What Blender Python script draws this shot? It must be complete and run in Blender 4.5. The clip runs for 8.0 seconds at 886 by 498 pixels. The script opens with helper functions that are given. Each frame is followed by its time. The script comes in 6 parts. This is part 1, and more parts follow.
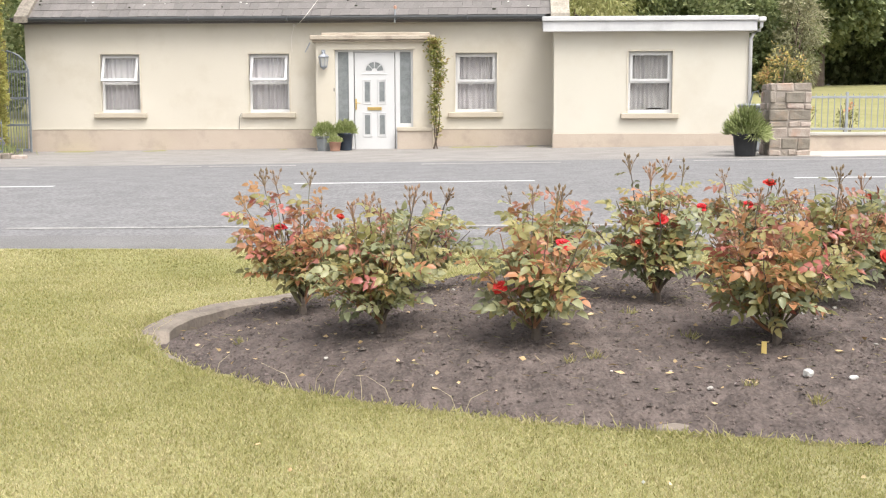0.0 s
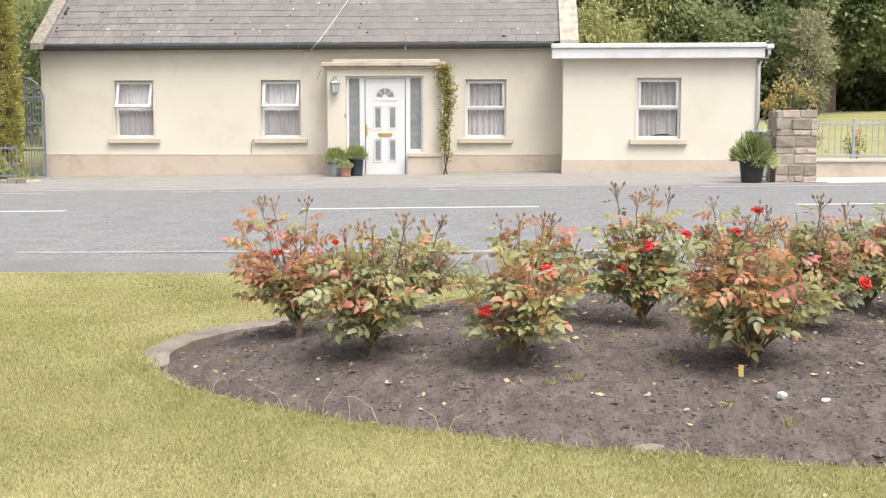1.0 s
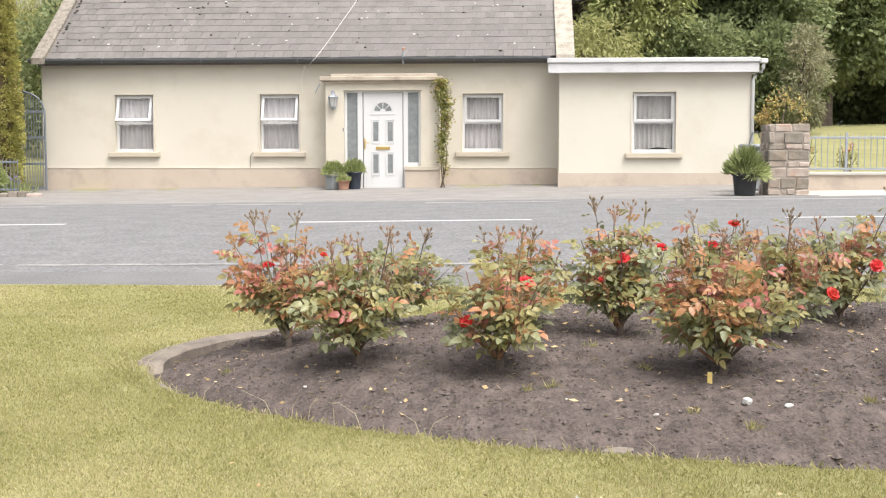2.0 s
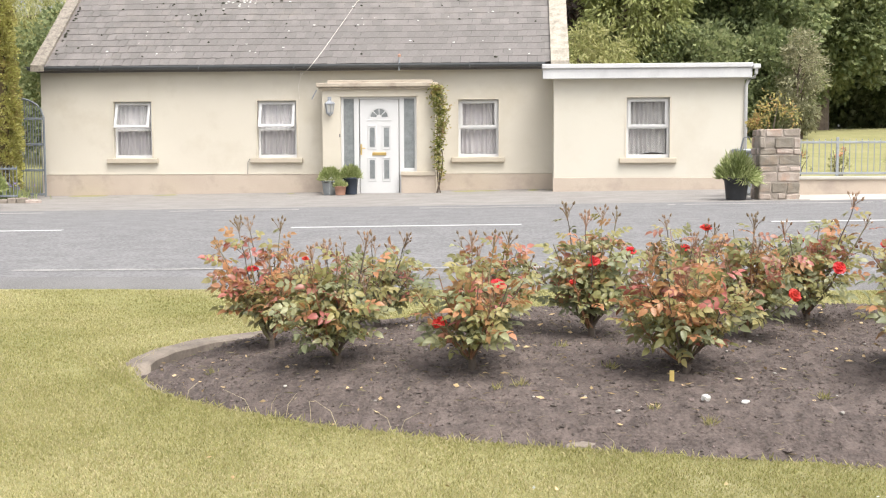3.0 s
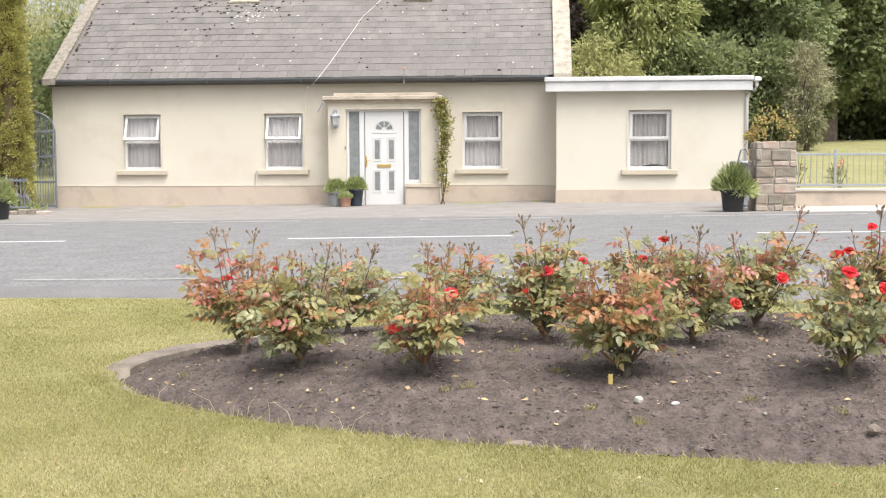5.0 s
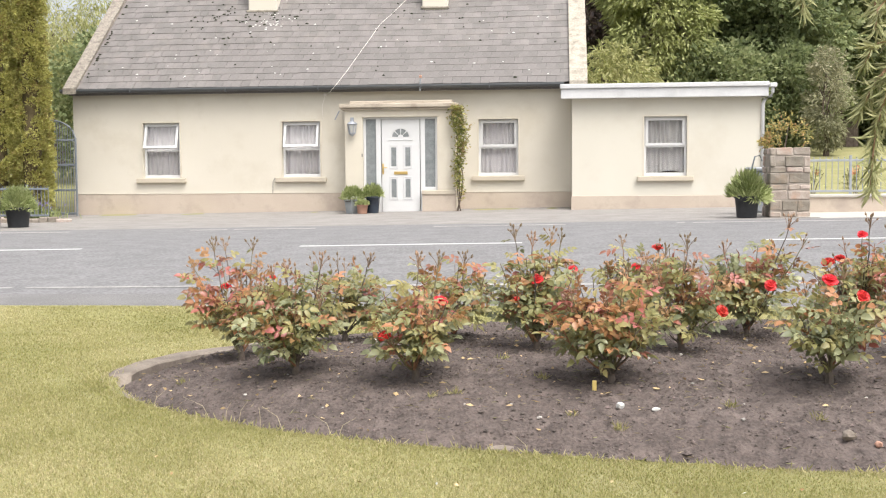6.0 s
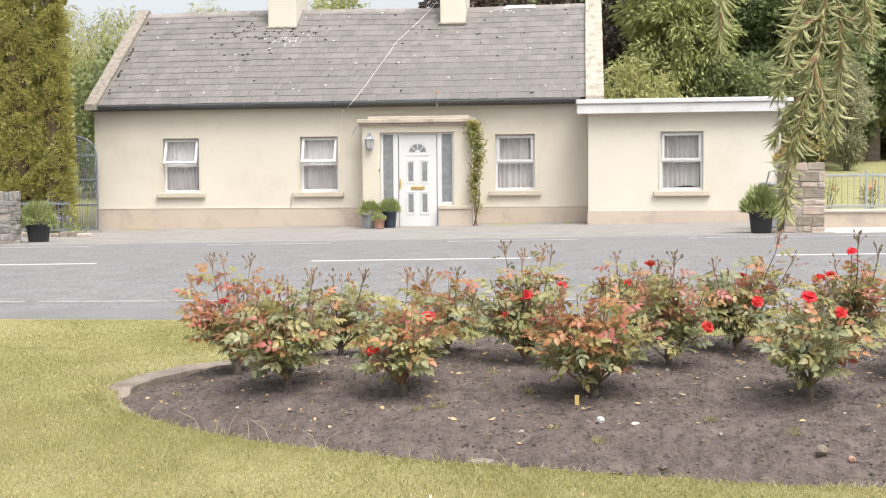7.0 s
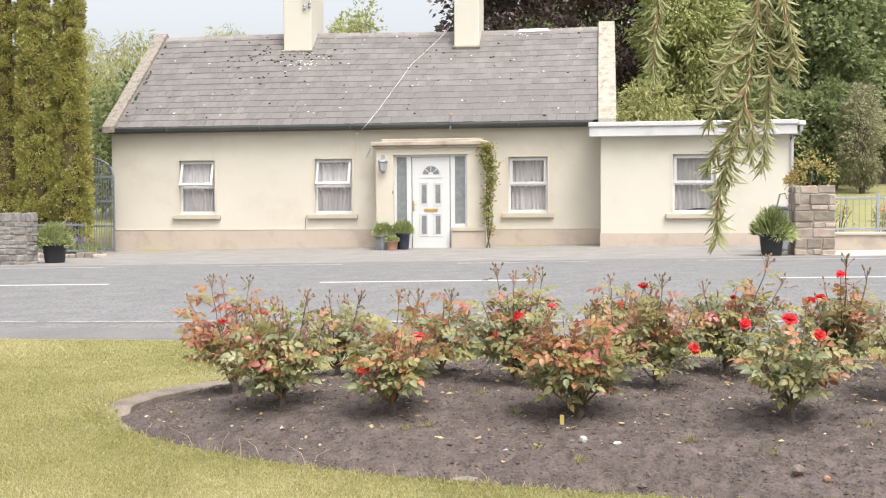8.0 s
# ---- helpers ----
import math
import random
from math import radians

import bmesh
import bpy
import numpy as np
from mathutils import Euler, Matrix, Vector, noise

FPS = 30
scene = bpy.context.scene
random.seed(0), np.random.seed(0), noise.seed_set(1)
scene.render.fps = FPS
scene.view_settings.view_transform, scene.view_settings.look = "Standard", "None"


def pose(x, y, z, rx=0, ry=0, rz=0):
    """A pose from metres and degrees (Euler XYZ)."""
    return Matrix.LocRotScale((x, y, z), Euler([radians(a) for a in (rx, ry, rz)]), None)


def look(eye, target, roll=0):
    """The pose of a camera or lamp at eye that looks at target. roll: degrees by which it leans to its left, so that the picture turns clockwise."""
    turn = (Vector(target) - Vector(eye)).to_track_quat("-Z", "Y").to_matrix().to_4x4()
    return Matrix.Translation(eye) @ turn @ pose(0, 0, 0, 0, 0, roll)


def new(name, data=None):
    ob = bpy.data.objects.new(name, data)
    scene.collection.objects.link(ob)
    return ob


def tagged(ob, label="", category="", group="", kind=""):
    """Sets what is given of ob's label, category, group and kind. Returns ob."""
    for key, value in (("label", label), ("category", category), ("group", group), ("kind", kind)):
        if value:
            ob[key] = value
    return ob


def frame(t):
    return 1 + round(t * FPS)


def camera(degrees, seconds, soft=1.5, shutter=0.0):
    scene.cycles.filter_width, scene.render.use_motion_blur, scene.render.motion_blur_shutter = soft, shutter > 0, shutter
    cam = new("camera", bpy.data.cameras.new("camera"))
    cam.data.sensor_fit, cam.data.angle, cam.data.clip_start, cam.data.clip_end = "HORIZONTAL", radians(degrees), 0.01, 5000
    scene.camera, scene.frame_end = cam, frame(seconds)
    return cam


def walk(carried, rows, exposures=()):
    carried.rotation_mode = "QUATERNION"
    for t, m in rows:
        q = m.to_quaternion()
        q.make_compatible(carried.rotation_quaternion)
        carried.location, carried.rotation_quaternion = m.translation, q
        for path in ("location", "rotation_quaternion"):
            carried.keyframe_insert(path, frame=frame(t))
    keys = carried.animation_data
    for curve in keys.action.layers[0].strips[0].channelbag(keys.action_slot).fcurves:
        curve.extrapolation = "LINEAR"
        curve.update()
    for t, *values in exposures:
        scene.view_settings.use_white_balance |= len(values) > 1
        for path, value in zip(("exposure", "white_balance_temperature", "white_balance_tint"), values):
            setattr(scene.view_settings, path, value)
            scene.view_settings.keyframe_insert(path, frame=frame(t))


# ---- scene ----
cam = camera(42.4, 8.0, soft=1.2)
PATH = [
    (0.0, (-0.393, 0.43, 0.697), (-0.493, 2.414, 0.469), -0.1),
    (0.5, (-0.336, 0.368, 0.705), (-0.454, 2.353, 0.498), -0.1),
    (1.0, (-0.288, 0.299, 0.714), (-0.413, 2.287, 0.529), 0.0),
    (1.5, (-0.249, 0.216, 0.721), (-0.375, 2.205, 0.55), 0.0),
    (3.0, (-0.08, -0.044, 0.738), (-0.209, 1.946, 0.584), -0.2),
    (3.5, (-0.007, -0.115, 0.739), (-0.139, 1.875, 0.588), -0.3),
    (4.0, (0.065, -0.182, 0.742), (-0.072, 1.808, 0.595), -0.3),
    (4.5, (0.132, -0.248, 0.748), (-0.012, 1.742, 0.608), -0.2),
    (6.0, (0.361, -0.394, 0.775), (0.163, 1.592, 0.651), -0.4),
    (6.5, (0.453, -0.432, 0.782), (0.233, 1.553, 0.669), -0.4),
    (7.0, (0.535, -0.472, 0.79), (0.295, 1.511, 0.691), -0.4),
    (7.5, (0.609, -0.515, 0.795), (0.35, 1.466, 0.712), -0.3),
    (8.0, (0.682, -0.566, 0.797), (0.409, 1.414, 0.736), -0.3),
]
walk(cam, [(t, look(eye, target, roll)) for t, eye, target, roll in PATH])

# ---- light ----
world = bpy.data.worlds.new("world")
scene.world = world
world.use_nodes = True
_bg = world.node_tree.nodes["Background"]
_sky = world.node_tree.nodes.new("ShaderNodeTexSky")
_sky.sky_type, _sky.sun_disc = "NISHITA", False
_sky.sun_elevation, _sky.sun_rotation = radians(60), radians(142)
_sky.air_density, _sky.dust_density, _sky.ozone_density = 1.0, 6.0, 0.6
_hsv = world.node_tree.nodes.new("ShaderNodeHueSaturation")
_hsv.inputs["Saturation"].default_value = 0.25
world.node_tree.links.new(_sky.outputs[0], _hsv.inputs["Color"])
world.node_tree.links.new(_hsv.outputs[0], _bg.inputs[0])
_bg.inputs[1].default_value = 0.15
sun_data = bpy.data.lights.new("sun", "SUN")
sun_data.energy, sun_data.angle, sun_data.color = 1.05, radians(40), (1.0, 0.95, 0.87)
sun = new("sun", sun_data)
sun.matrix_world = look((7, -9, 20), (0, 0, 0))
scene.view_settings.exposure = 1.02

# ---- materials ----


def mat(name, c1, c2, rough=0.7, scale=3.0, fine=60.0, bump=0.0, metal=0.0, vary=0.0, stain=None, stain_scale=0.6, spec=0.5, island=0.0, translucent=0.0, grain=0.5):
    """A principled material: two colours mixed by coarse and fine noise, optional stains, bump and per-piece variation."""
    m = bpy.data.materials.new(name)
    m.use_nodes = True
    nt = m.node_tree
    n, link = nt.nodes, nt.links.new
    b = n["Principled BSDF"]
    b.inputs["Roughness"].default_value, b.inputs["Metallic"].default_value = rough, metal
    b.inputs["Specular IOR Level"].default_value = spec
    tc = n.new("ShaderNodeTexCoord")
    n1, n2 = n.new("ShaderNodeTexNoise"), n.new("ShaderNodeTexNoise")
    n1.inputs["Scale"].default_value, n2.inputs["Scale"].default_value = scale, fine
    n1.inputs["Detail"].default_value, n2.inputs["Detail"].default_value = 5, 3
    for k in (n1, n2):
        link(tc.outputs["Object"], k.inputs["Vector"])
    add = n.new("ShaderNodeMath")
    add.operation = "MULTIPLY_ADD"
    link(n2.outputs[0], add.inputs[0])
    add.inputs[1].default_value = grain
    link(n1.outputs[0], add.inputs[2])
    ramp = n.new("ShaderNodeMapRange")
    ramp.inputs[1].default_value, ramp.inputs[2].default_value = 0.25 + 0.5 * grain, 0.75 + 0.5 * grain
    link(add.outputs[0], ramp.inputs[0])
    mix = n.new("ShaderNodeMix")
    mix.data_type = "RGBA"
    mix.inputs[6].default_value, mix.inputs[7].default_value = (*c1, 1), (*c2, 1)
    link(ramp.outputs[0], mix.inputs[0])
    out = mix.outputs[2]
    if stain:
        n3 = n.new("ShaderNodeTexNoise")
        n3.inputs["Scale"].default_value, n3.inputs["Detail"].default_value, n3.inputs["Roughness"].default_value = stain_scale, 8, 0.65
        link(tc.outputs["Object"], n3.inputs["Vector"])
        r3 = n.new("ShaderNodeMapRange")
        r3.inputs[1].default_value, r3.inputs[2].default_value = 0.52, 0.72
        link(n3.outputs[0], r3.inputs[0])
        mx = n.new("ShaderNodeMix")
        mx.data_type = "RGBA"
        mx.inputs[7].default_value = (*stain, 1)
        link(r3.outputs[0], mx.inputs[0])
        link(out, mx.inputs[6])
        out = mx.outputs[2]
    if vary or island:
        src = n.new("ShaderNodeObjectInfo").outputs["Random"] if vary else n.new("ShaderNodeNewGeometry").outputs["Random Per Island"]
        rr = n.new("ShaderNodeMapRange")
        amount = vary or island
        rr.inputs[3].default_value, rr.inputs[4].default_value = 1 - amount, 1 + amount
        link(src, rr.inputs[0])
        hsv = n.new("ShaderNodeHueSaturation")
        link(rr.outputs[0], hsv.inputs["Value"])
        hr = n.new("ShaderNodeMapRange")
        hr.inputs[3].default_value, hr.inputs[4].default_value = 0.5 + 0.05 * amount, 0.5 - 0.05 * amount
        link(src, hr.inputs[0])
        link(hr.outputs[0], hsv.inputs["Hue"])
        link(out, hsv.inputs["Color"])
        out = hsv.outputs[0]
    link(out, b.inputs["Base Color"])
    if bump:
        bp = n.new("ShaderNodeBump")
        bp.inputs["Strength"].default_value, bp.inputs["Distance"].default_value = min(1.0, bump), 0.01
        link(add.outputs[0], bp.inputs["Height"])
        link(bp.outputs[0], b.inputs["Normal"])
    if translucent:
        tr = n.new("ShaderNodeBsdfTranslucent")
        link(out, tr.inputs[0])
        ms = n.new("ShaderNodeMixShader")
        ms.inputs[0].default_value = translucent
        link(b.outputs[0], ms.inputs[1])
        link(tr.outputs[0], ms.inputs[2])
        link(ms.outputs[0], n["Material Output"].inputs[0])
    return m


def blade_mat(name, ramp_colours, patch=0.5, translucent=0.25, rough=0.6):
    """Leaves and blades: a colour picked for each island, shifted by a broad patchy noise."""
    m = bpy.data.materials.new(name)
    m.use_nodes = True
    nt = m.node_tree
    n, link = nt.nodes, nt.links.new
    b = n["Principled BSDF"]
    b.inputs["Roughness"].default_value = rough
    b.inputs["Specular IOR Level"].default_value = 0.35
    g, tc, nz = n.new("ShaderNodeNewGeometry"), n.new("ShaderNodeTexCoord"), n.new("ShaderNodeTexNoise")
    nz.inputs["Scale"].default_value, nz.inputs["Detail"].default_value = patch, 4
    link(tc.outputs["Object"], nz.inputs["Vector"])
    mr = n.new("ShaderNodeMapRange")
    mr.inputs[1].default_value, mr.inputs[2].default_value = 0.3, 0.7
    mr.inputs[3].default_value, mr.inputs[4].default_value = -0.34, 0.34
    link(nz.outputs[0], mr.inputs[0])
    add = n.new("ShaderNodeMath")
    link(g.outputs["Random Per Island"], add.inputs[0])
    link(mr.outputs[0], add.inputs[1])
    r = n.new("ShaderNodeValToRGB")
    while len(r.color_ramp.elements) < len(ramp_colours):
        r.color_ramp.elements.new(0.5)
    for k, c in enumerate(ramp_colours):
        r.color_ramp.elements[k].position = k / (len(ramp_colours) - 1)
        r.color_ramp.elements[k].color = (*c, 1)
    link(add.outputs[0], r.inputs[0])
    link(r.outputs[0], b.inputs["Base Color"])
    tr, ms = n.new("ShaderNodeBsdfTranslucent"), n.new("ShaderNodeMixShader")
    link(r.outputs[0], tr.inputs[0])
    ms.inputs[0].default_value = translucent
    link(b.outputs[0], ms.inputs[1])
    link(tr.outputs[0], ms.inputs[2])
    link(ms.outputs[0], n["Material Output"].inputs[0])
    return m


def glass_mat(name, tint=(0.96, 0.95, 0.94), gloss=0.02):
    m = bpy.data.materials.new(name)
    m.use_nodes = True
    nt = m.node_tree
    n, link = nt.nodes, nt.links.new
    tr, gl, fr, ms = n.new("ShaderNodeBsdfTransparent"), n.new("ShaderNodeBsdfGlossy"), n.new("ShaderNodeFresnel"), n.new("ShaderNodeMixShader")
    tr.inputs[0].default_value = (*tint, 1)
    gl.inputs["Roughness"].default_value = gloss
    fr.inputs[0].default_value = 1.5
    link(fr.outputs[0], ms.inputs[0])
    link(tr.outputs[0], ms.inputs[1])
    link(gl.outputs[0], ms.inputs[2])
    link(ms.outputs[0], n["Material Output"].inputs[0])
    return m


M = {
    "cream": mat("cream_render", (0.535, 0.495, 0.42), (0.59, 0.55, 0.475), 0.85, 0.9, 45, 0.25, stain=(0.495, 0.45, 0.37), stain_scale=0.8),
    "porch": mat("porch_render", (0.535, 0.487, 0.405), (0.585, 0.54, 0.455), 0.85, 1.1, 45, 0.25, stain=(0.48, 0.42, 0.335), stain_scale=0.9),
    "pale": mat("pale_render", (0.545, 0.515, 0.445), (0.58, 0.55, 0.48), 0.85, 0.8, 50, 0.2, stain=(0.52, 0.48, 0.405), stain_scale=0.6),
    "plinth": mat("plinth_render", (0.42, 0.35, 0.29), (0.48, 0.41, 0.34), 0.9, 1.4, 40, 0.3, stain=(0.345, 0.29, 0.245), stain_scale=1.6),
    "sill": mat("sill_concrete", (0.43, 0.375, 0.30), (0.50, 0.445, 0.36), 0.85, 3, 70, 0.2),
    "slate": mat("roof_slate", (0.128, 0.117, 0.112), (0.195, 0.18, 0.172), 0.66, 2.2, 26, 0.5, vary=0.11, stain=(0.19, 0.172, 0.158), stain_scale=2.6),
    "slate_bed": mat("roof_slate_rest", (0.128, 0.117, 0.112), (0.195, 0.18, 0.172), 0.66, 2.2, 26, 0.5, island=0.11, stain=(0.19, 0.172, 0.158), stain_scale=2.6),
    "canopy": mat("stained_canopy", (0.36, 0.31, 0.25), (0.46, 0.40, 0.33), 0.9, 3, 40, 0.3, stain=(0.23, 0.19, 0.155), stain_scale=2.2),
    "felt": mat("roof_deck", (0.07, 0.065, 0.06), (0.1, 0.09, 0.09), 0.9),
    "ridge": mat("ridge_tile", (0.20, 0.18, 0.17), (0.32, 0.29, 0.27), 0.8, 4, 40, 0.4, vary=0.15),
    "coping": mat("gable_coping", (0.19, 0.165, 0.14), (0.33, 0.295, 0.25), 0.9, 9, 22, 0.8, stain=(0.11, 0.097, 0.085), stain_scale=7.0, grain=1.0),
    "coping_pale": mat("gable_coping_pale", (0.28, 0.25, 0.21), (0.42, 0.385, 0.325), 0.9, 6, 24, 0.6, stain=(0.17, 0.15, 0.12), stain_scale=5.0, grain=0.8),
    "gutter": mat("gutter_black", (0.055, 0.06, 0.065), (0.085, 0.09, 0.095), 0.45, 2, 20),
    "white": mat("white_upvc", (0.575, 0.575, 0.58), (0.615, 0.615, 0.615), 0.35, 2, 30),
    "fascia": mat("white_fascia", (0.50, 0.50, 0.515), (0.58, 0.58, 0.585), 0.5, 2, 25, stain=(0.41, 0.41, 0.42), stain_scale=1.5),
    "grey_trim": mat("grey_flashing", (0.5, 0.5, 0.5), (0.6, 0.6, 0.6), 0.6, 3, 30),
    # darker copy of the net: the extension window's dimness is in its colour
    "net_grey": mat("dimmed_net_curtain", (0.74, 0.74, 0.75), (0.82, 0.82, 0.83), 0.9, 6, 120, translucent=0.2),
    "net": mat("net_curtain", (0.84, 0.83, 0.86), (0.90, 0.89, 0.91), 0.9, 6, 120, translucent=0.2),
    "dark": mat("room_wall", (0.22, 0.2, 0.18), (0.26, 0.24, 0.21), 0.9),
    "gold": mat("brass", (0.72, 0.5, 0.18), (0.8, 0.58, 0.24), 0.3, metal=1.0),
    "lantern": mat("lantern_grey", (0.27, 0.29, 0.33), (0.36, 0.38, 0.42), 0.45, metal=0.3),
    "lantern_pane": mat("lantern_pane", (0.36, 0.36, 0.34), (0.46, 0.45, 0.42), 0.2, 9, 40),
    "obscured": mat("obscured_glass", (0.15, 0.165, 0.168), (0.24, 0.255, 0.258), 0.25, 9, 70, 0.5, grain=1.2),
    "cable": mat("pale_cable", (0.66, 0.62, 0.58), (0.72, 0.68, 0.64), 0.6),
    "asphalt": mat("asphalt", (0.142, 0.139, 0.142), (0.208, 0.204, 0.207), 0.88, 3.0, 28, 0.7, grain=2.2),
    "verge": mat("asphalt_edge", (0.135, 0.13, 0.13), (0.205, 0.199, 0.197), 0.88, 1.2, 75, 0.6, grain=1.6),
    "forecourt": mat("forecourt_tarmac", (0.20, 0.186, 0.176), (0.285, 0.268, 0.252), 0.9, 1.6, 45, 0.6, stain=(0.19, 0.17, 0.155), stain_scale=2.2, grain=1.4),
    "concrete": mat("pale_concrete", (0.39, 0.37, 0.335), (0.48, 0.455, 0.415), 0.9, 2, 60, 0.3),
    "paint": mat("road_paint", (0.48, 0.48, 0.475), (0.62, 0.62, 0.61), 0.7, 5, 60, 0.2),
    "paint_worn": mat("road_paint_worn", (0.20, 0.195, 0.19), (0.40, 0.385, 0.37), 0.8, 8, 50, 0.2, grain=0.9),
    "paint_faded": mat("road_paint_faded", (0.40, 0.375, 0.345), (0.52, 0.49, 0.455), 0.8, 8, 50, 0.2),
    "soil": mat("dark_soil", (0.055, 0.043, 0.039), (0.132, 0.104, 0.093), 0.95, 16, 75, 1.0, stain=(0.16, 0.127, 0.114), stain_scale=6, grain=1.0),
    "clod": mat("soil_clod", (0.085, 0.068, 0.061), (0.15, 0.12, 0.108), 0.95, 40, 110, 1.0, island=0.4, grain=0.8),
    "kerb": mat("edging_concrete", (0.165, 0.137, 0.113), (0.255, 0.217, 0.18), 0.92, 9, 60, 1.0, stain=(0.12, 0.098, 0.084), stain_scale=4),
    "stone": mat("wall_stone", (0.235, 0.195, 0.16), (0.38, 0.33, 0.285), 0.9, 9, 45, 0.9, vary=0.36, stain=(0.36, 0.24, 0.17), stain_scale=3.5),
    "stone_grey": mat("rough_grey_stone", (0.12, 0.115, 0.11), (0.27, 0.255, 0.24), 0.9, 9, 40, 0.9, vary=0.25, stain=(0.34, 0.32, 0.29), stain_scale=6),
    "mortar": mat("wall_mortar", (0.25, 0.215, 0.185), (0.35, 0.31, 0.27), 0.95, 8, 60, 0.8),
    "rail": mat("galvanised_rail", (0.25, 0.27, 0.29), (0.32, 0.34, 0.36), 0.5, 4, 40, metal=0.2),
    "gate": mat("gate_paint", (0.13, 0.15, 0.17), (0.19, 0.21, 0.23), 0.5, 4, 40),
    "pot_black": mat("black_pot", (0.018, 0.02, 0.024), (0.035, 0.038, 0.042), 0.5, 5, 30),
    "pot_grey": mat("grey_pot", (0.25, 0.27, 0.28), (0.33, 0.35, 0.36), 0.7, 5, 30),
    "pot_navy": mat("navy_pot", (0.03, 0.04, 0.06), (0.05, 0.065, 0.09), 0.2, 5, 30),
    "terracotta": mat("terracotta", (0.36, 0.20, 0.14), (0.46, 0.27, 0.20), 0.8, 6, 40),
    "bark": mat("bark", (0.075, 0.055, 0.042), (0.16, 0.125, 0.10), 0.9, 8, 50, 0.8),
    "cane_green": mat("rose_cane", (0.10, 0.10, 0.045), (0.19, 0.16, 0.08), 0.6, 8, 60, 0.2),
    "cane_brown": mat("rose_cane_old", (0.075, 0.06, 0.05), (0.15, 0.12, 0.10), 0.85, 12, 60, 0.5),
    "cane_red": mat("rose_shoot", (0.22, 0.10, 0.06), (0.30, 0.16, 0.09), 0.5, 8, 60),
    "leaf_green": mat("rose_leaf", (0.245, 0.265, 0.135), (0.345, 0.355, 0.21), 0.36, 10, 60, 0.1, vary=0.34, translucent=0.42, spec=0.5),
    "leaf_olive": mat("rose_leaf_olive", (0.285, 0.27, 0.10), (0.38, 0.345, 0.15), 0.36, 10, 60, 0.1, vary=0.32, translucent=0.45, spec=0.55),
    "leaf_bronze": mat("rose_leaf_young", (0.37, 0.185, 0.08), (0.47, 0.265, 0.125), 0.36, 10, 60, 0.1, vary=0.34, translucent=0.42, spec=0.55),
    "leaf_red": mat("rose_leaf_red", (0.30, 0.105, 0.075), (0.38, 0.165, 0.115), 0.34, 10, 60, 0.1, vary=0.34, translucent=0.35, spec=0.6),
    "petal": mat("rose_petal", (0.76, 0.035, 0.04), (0.86, 0.10, 0.09), 0.45, 20, 80, vary=0.12, translucent=0.42),
    "bud": mat("rose_bud", (0.19, 0.13, 0.075), (0.30, 0.19, 0.12), 0.5, 20, 80, vary=0.3),
    "straw": mat("dry_stalk", (0.5, 0.42, 0.27), (0.62, 0.55, 0.38), 0.8),
    "pebble": mat("pale_stone", (0.30, 0.28, 0.255), (0.48, 0.455, 0.42), 0.8, 8, 60, 0.4, vary=0.3),
    "white_stone": mat("white_stone", (0.5, 0.49, 0.47), (0.64, 0.63, 0.61), 0.8, 20, 80, 0.3),
    "dead_leaf": mat("fallen_leaf", (0.5, 0.34, 0.16), (0.66, 0.5, 0.3), 0.8, 8, 60, vary=0.35),
    "tag": mat("yellow_tag", (0.62, 0.46, 0.14), (0.7, 0.54, 0.2), 0.6),
    "petal_white": mat("white_petal", (0.72, 0.72, 0.68), (0.8, 0.8, 0.76), 0.7),
}
M["lawn_soil"] = mat("lawn_ground", (0.205, 0.20, 0.078), (0.28, 0.265, 0.115), 0.95, 1.1, 90, 0.5, stain=(0.285, 0.26, 0.135), stain_scale=1.6, grain=0.9)
M["grass"] = blade_mat("grass_blades", [(0.285, 0.285, 0.098), (0.345, 0.332, 0.125), (0.395, 0.368, 0.155), (0.46, 0.412, 0.205), (0.60, 0.525, 0.32)], 1.1, 0.5)
M["thuja"] = blade_mat("conifer_spray", [(0.32, 0.25, 0.10), (0.36, 0.355, 0.11), (0.45, 0.44, 0.14), (0.55, 0.52, 0.20)], 1.6, 0.45)
# dark brown standing for the shade inside the conifer crowns
M["thuja_shade"] = mat("conifer_shade_core", (0.095, 0.075, 0.04), (0.15, 0.115, 0.06), 0.95, 6, 30, 0.8)
M["willow"] = blade_mat("willow_leaf", [(0.28, 0.295, 0.105), (0.39, 0.395, 0.165), (0.49, 0.47, 0.235)], 0.4, 0.42)
M["syc"] = blade_mat("sycamore_leaf", [(0.13, 0.165, 0.075), (0.205, 0.245, 0.112), (0.28, 0.32, 0.155), (0.37, 0.395, 0.205)], 0.35, 0.42)
M["beech"] = blade_mat("copper_beech_leaf", [(0.06, 0.046, 0.046), (0.10, 0.073, 0.066), (0.15, 0.105, 0.09)], 0.4, 0.25)
M["ash"] = blade_mat("ash_leaf", [(0.28, 0.315, 0.12), (0.38, 0.41, 0.17), (0.48, 0.49, 0.235)], 0.4, 0.45)
M["cypress"] = blade_mat("grey_conifer_leaf", [(0.21, 0.215, 0.125), (0.30, 0.295, 0.18), (0.39, 0.37, 0.245)], 0.6, 0.35)
M["shrub"] = blade_mat("shrub_leaf", [(0.22, 0.225, 0.09), (0.33, 0.31, 0.13), (0.55, 0.45, 0.15), (0.42, 0.25, 0.13)], 2.0, 0.4)
M["herb"] = blade_mat("herb_leaf", [(0.24, 0.29, 0.10), (0.36, 0.41, 0.17), (0.49, 0.52, 0.27)], 3.0, 0.45)
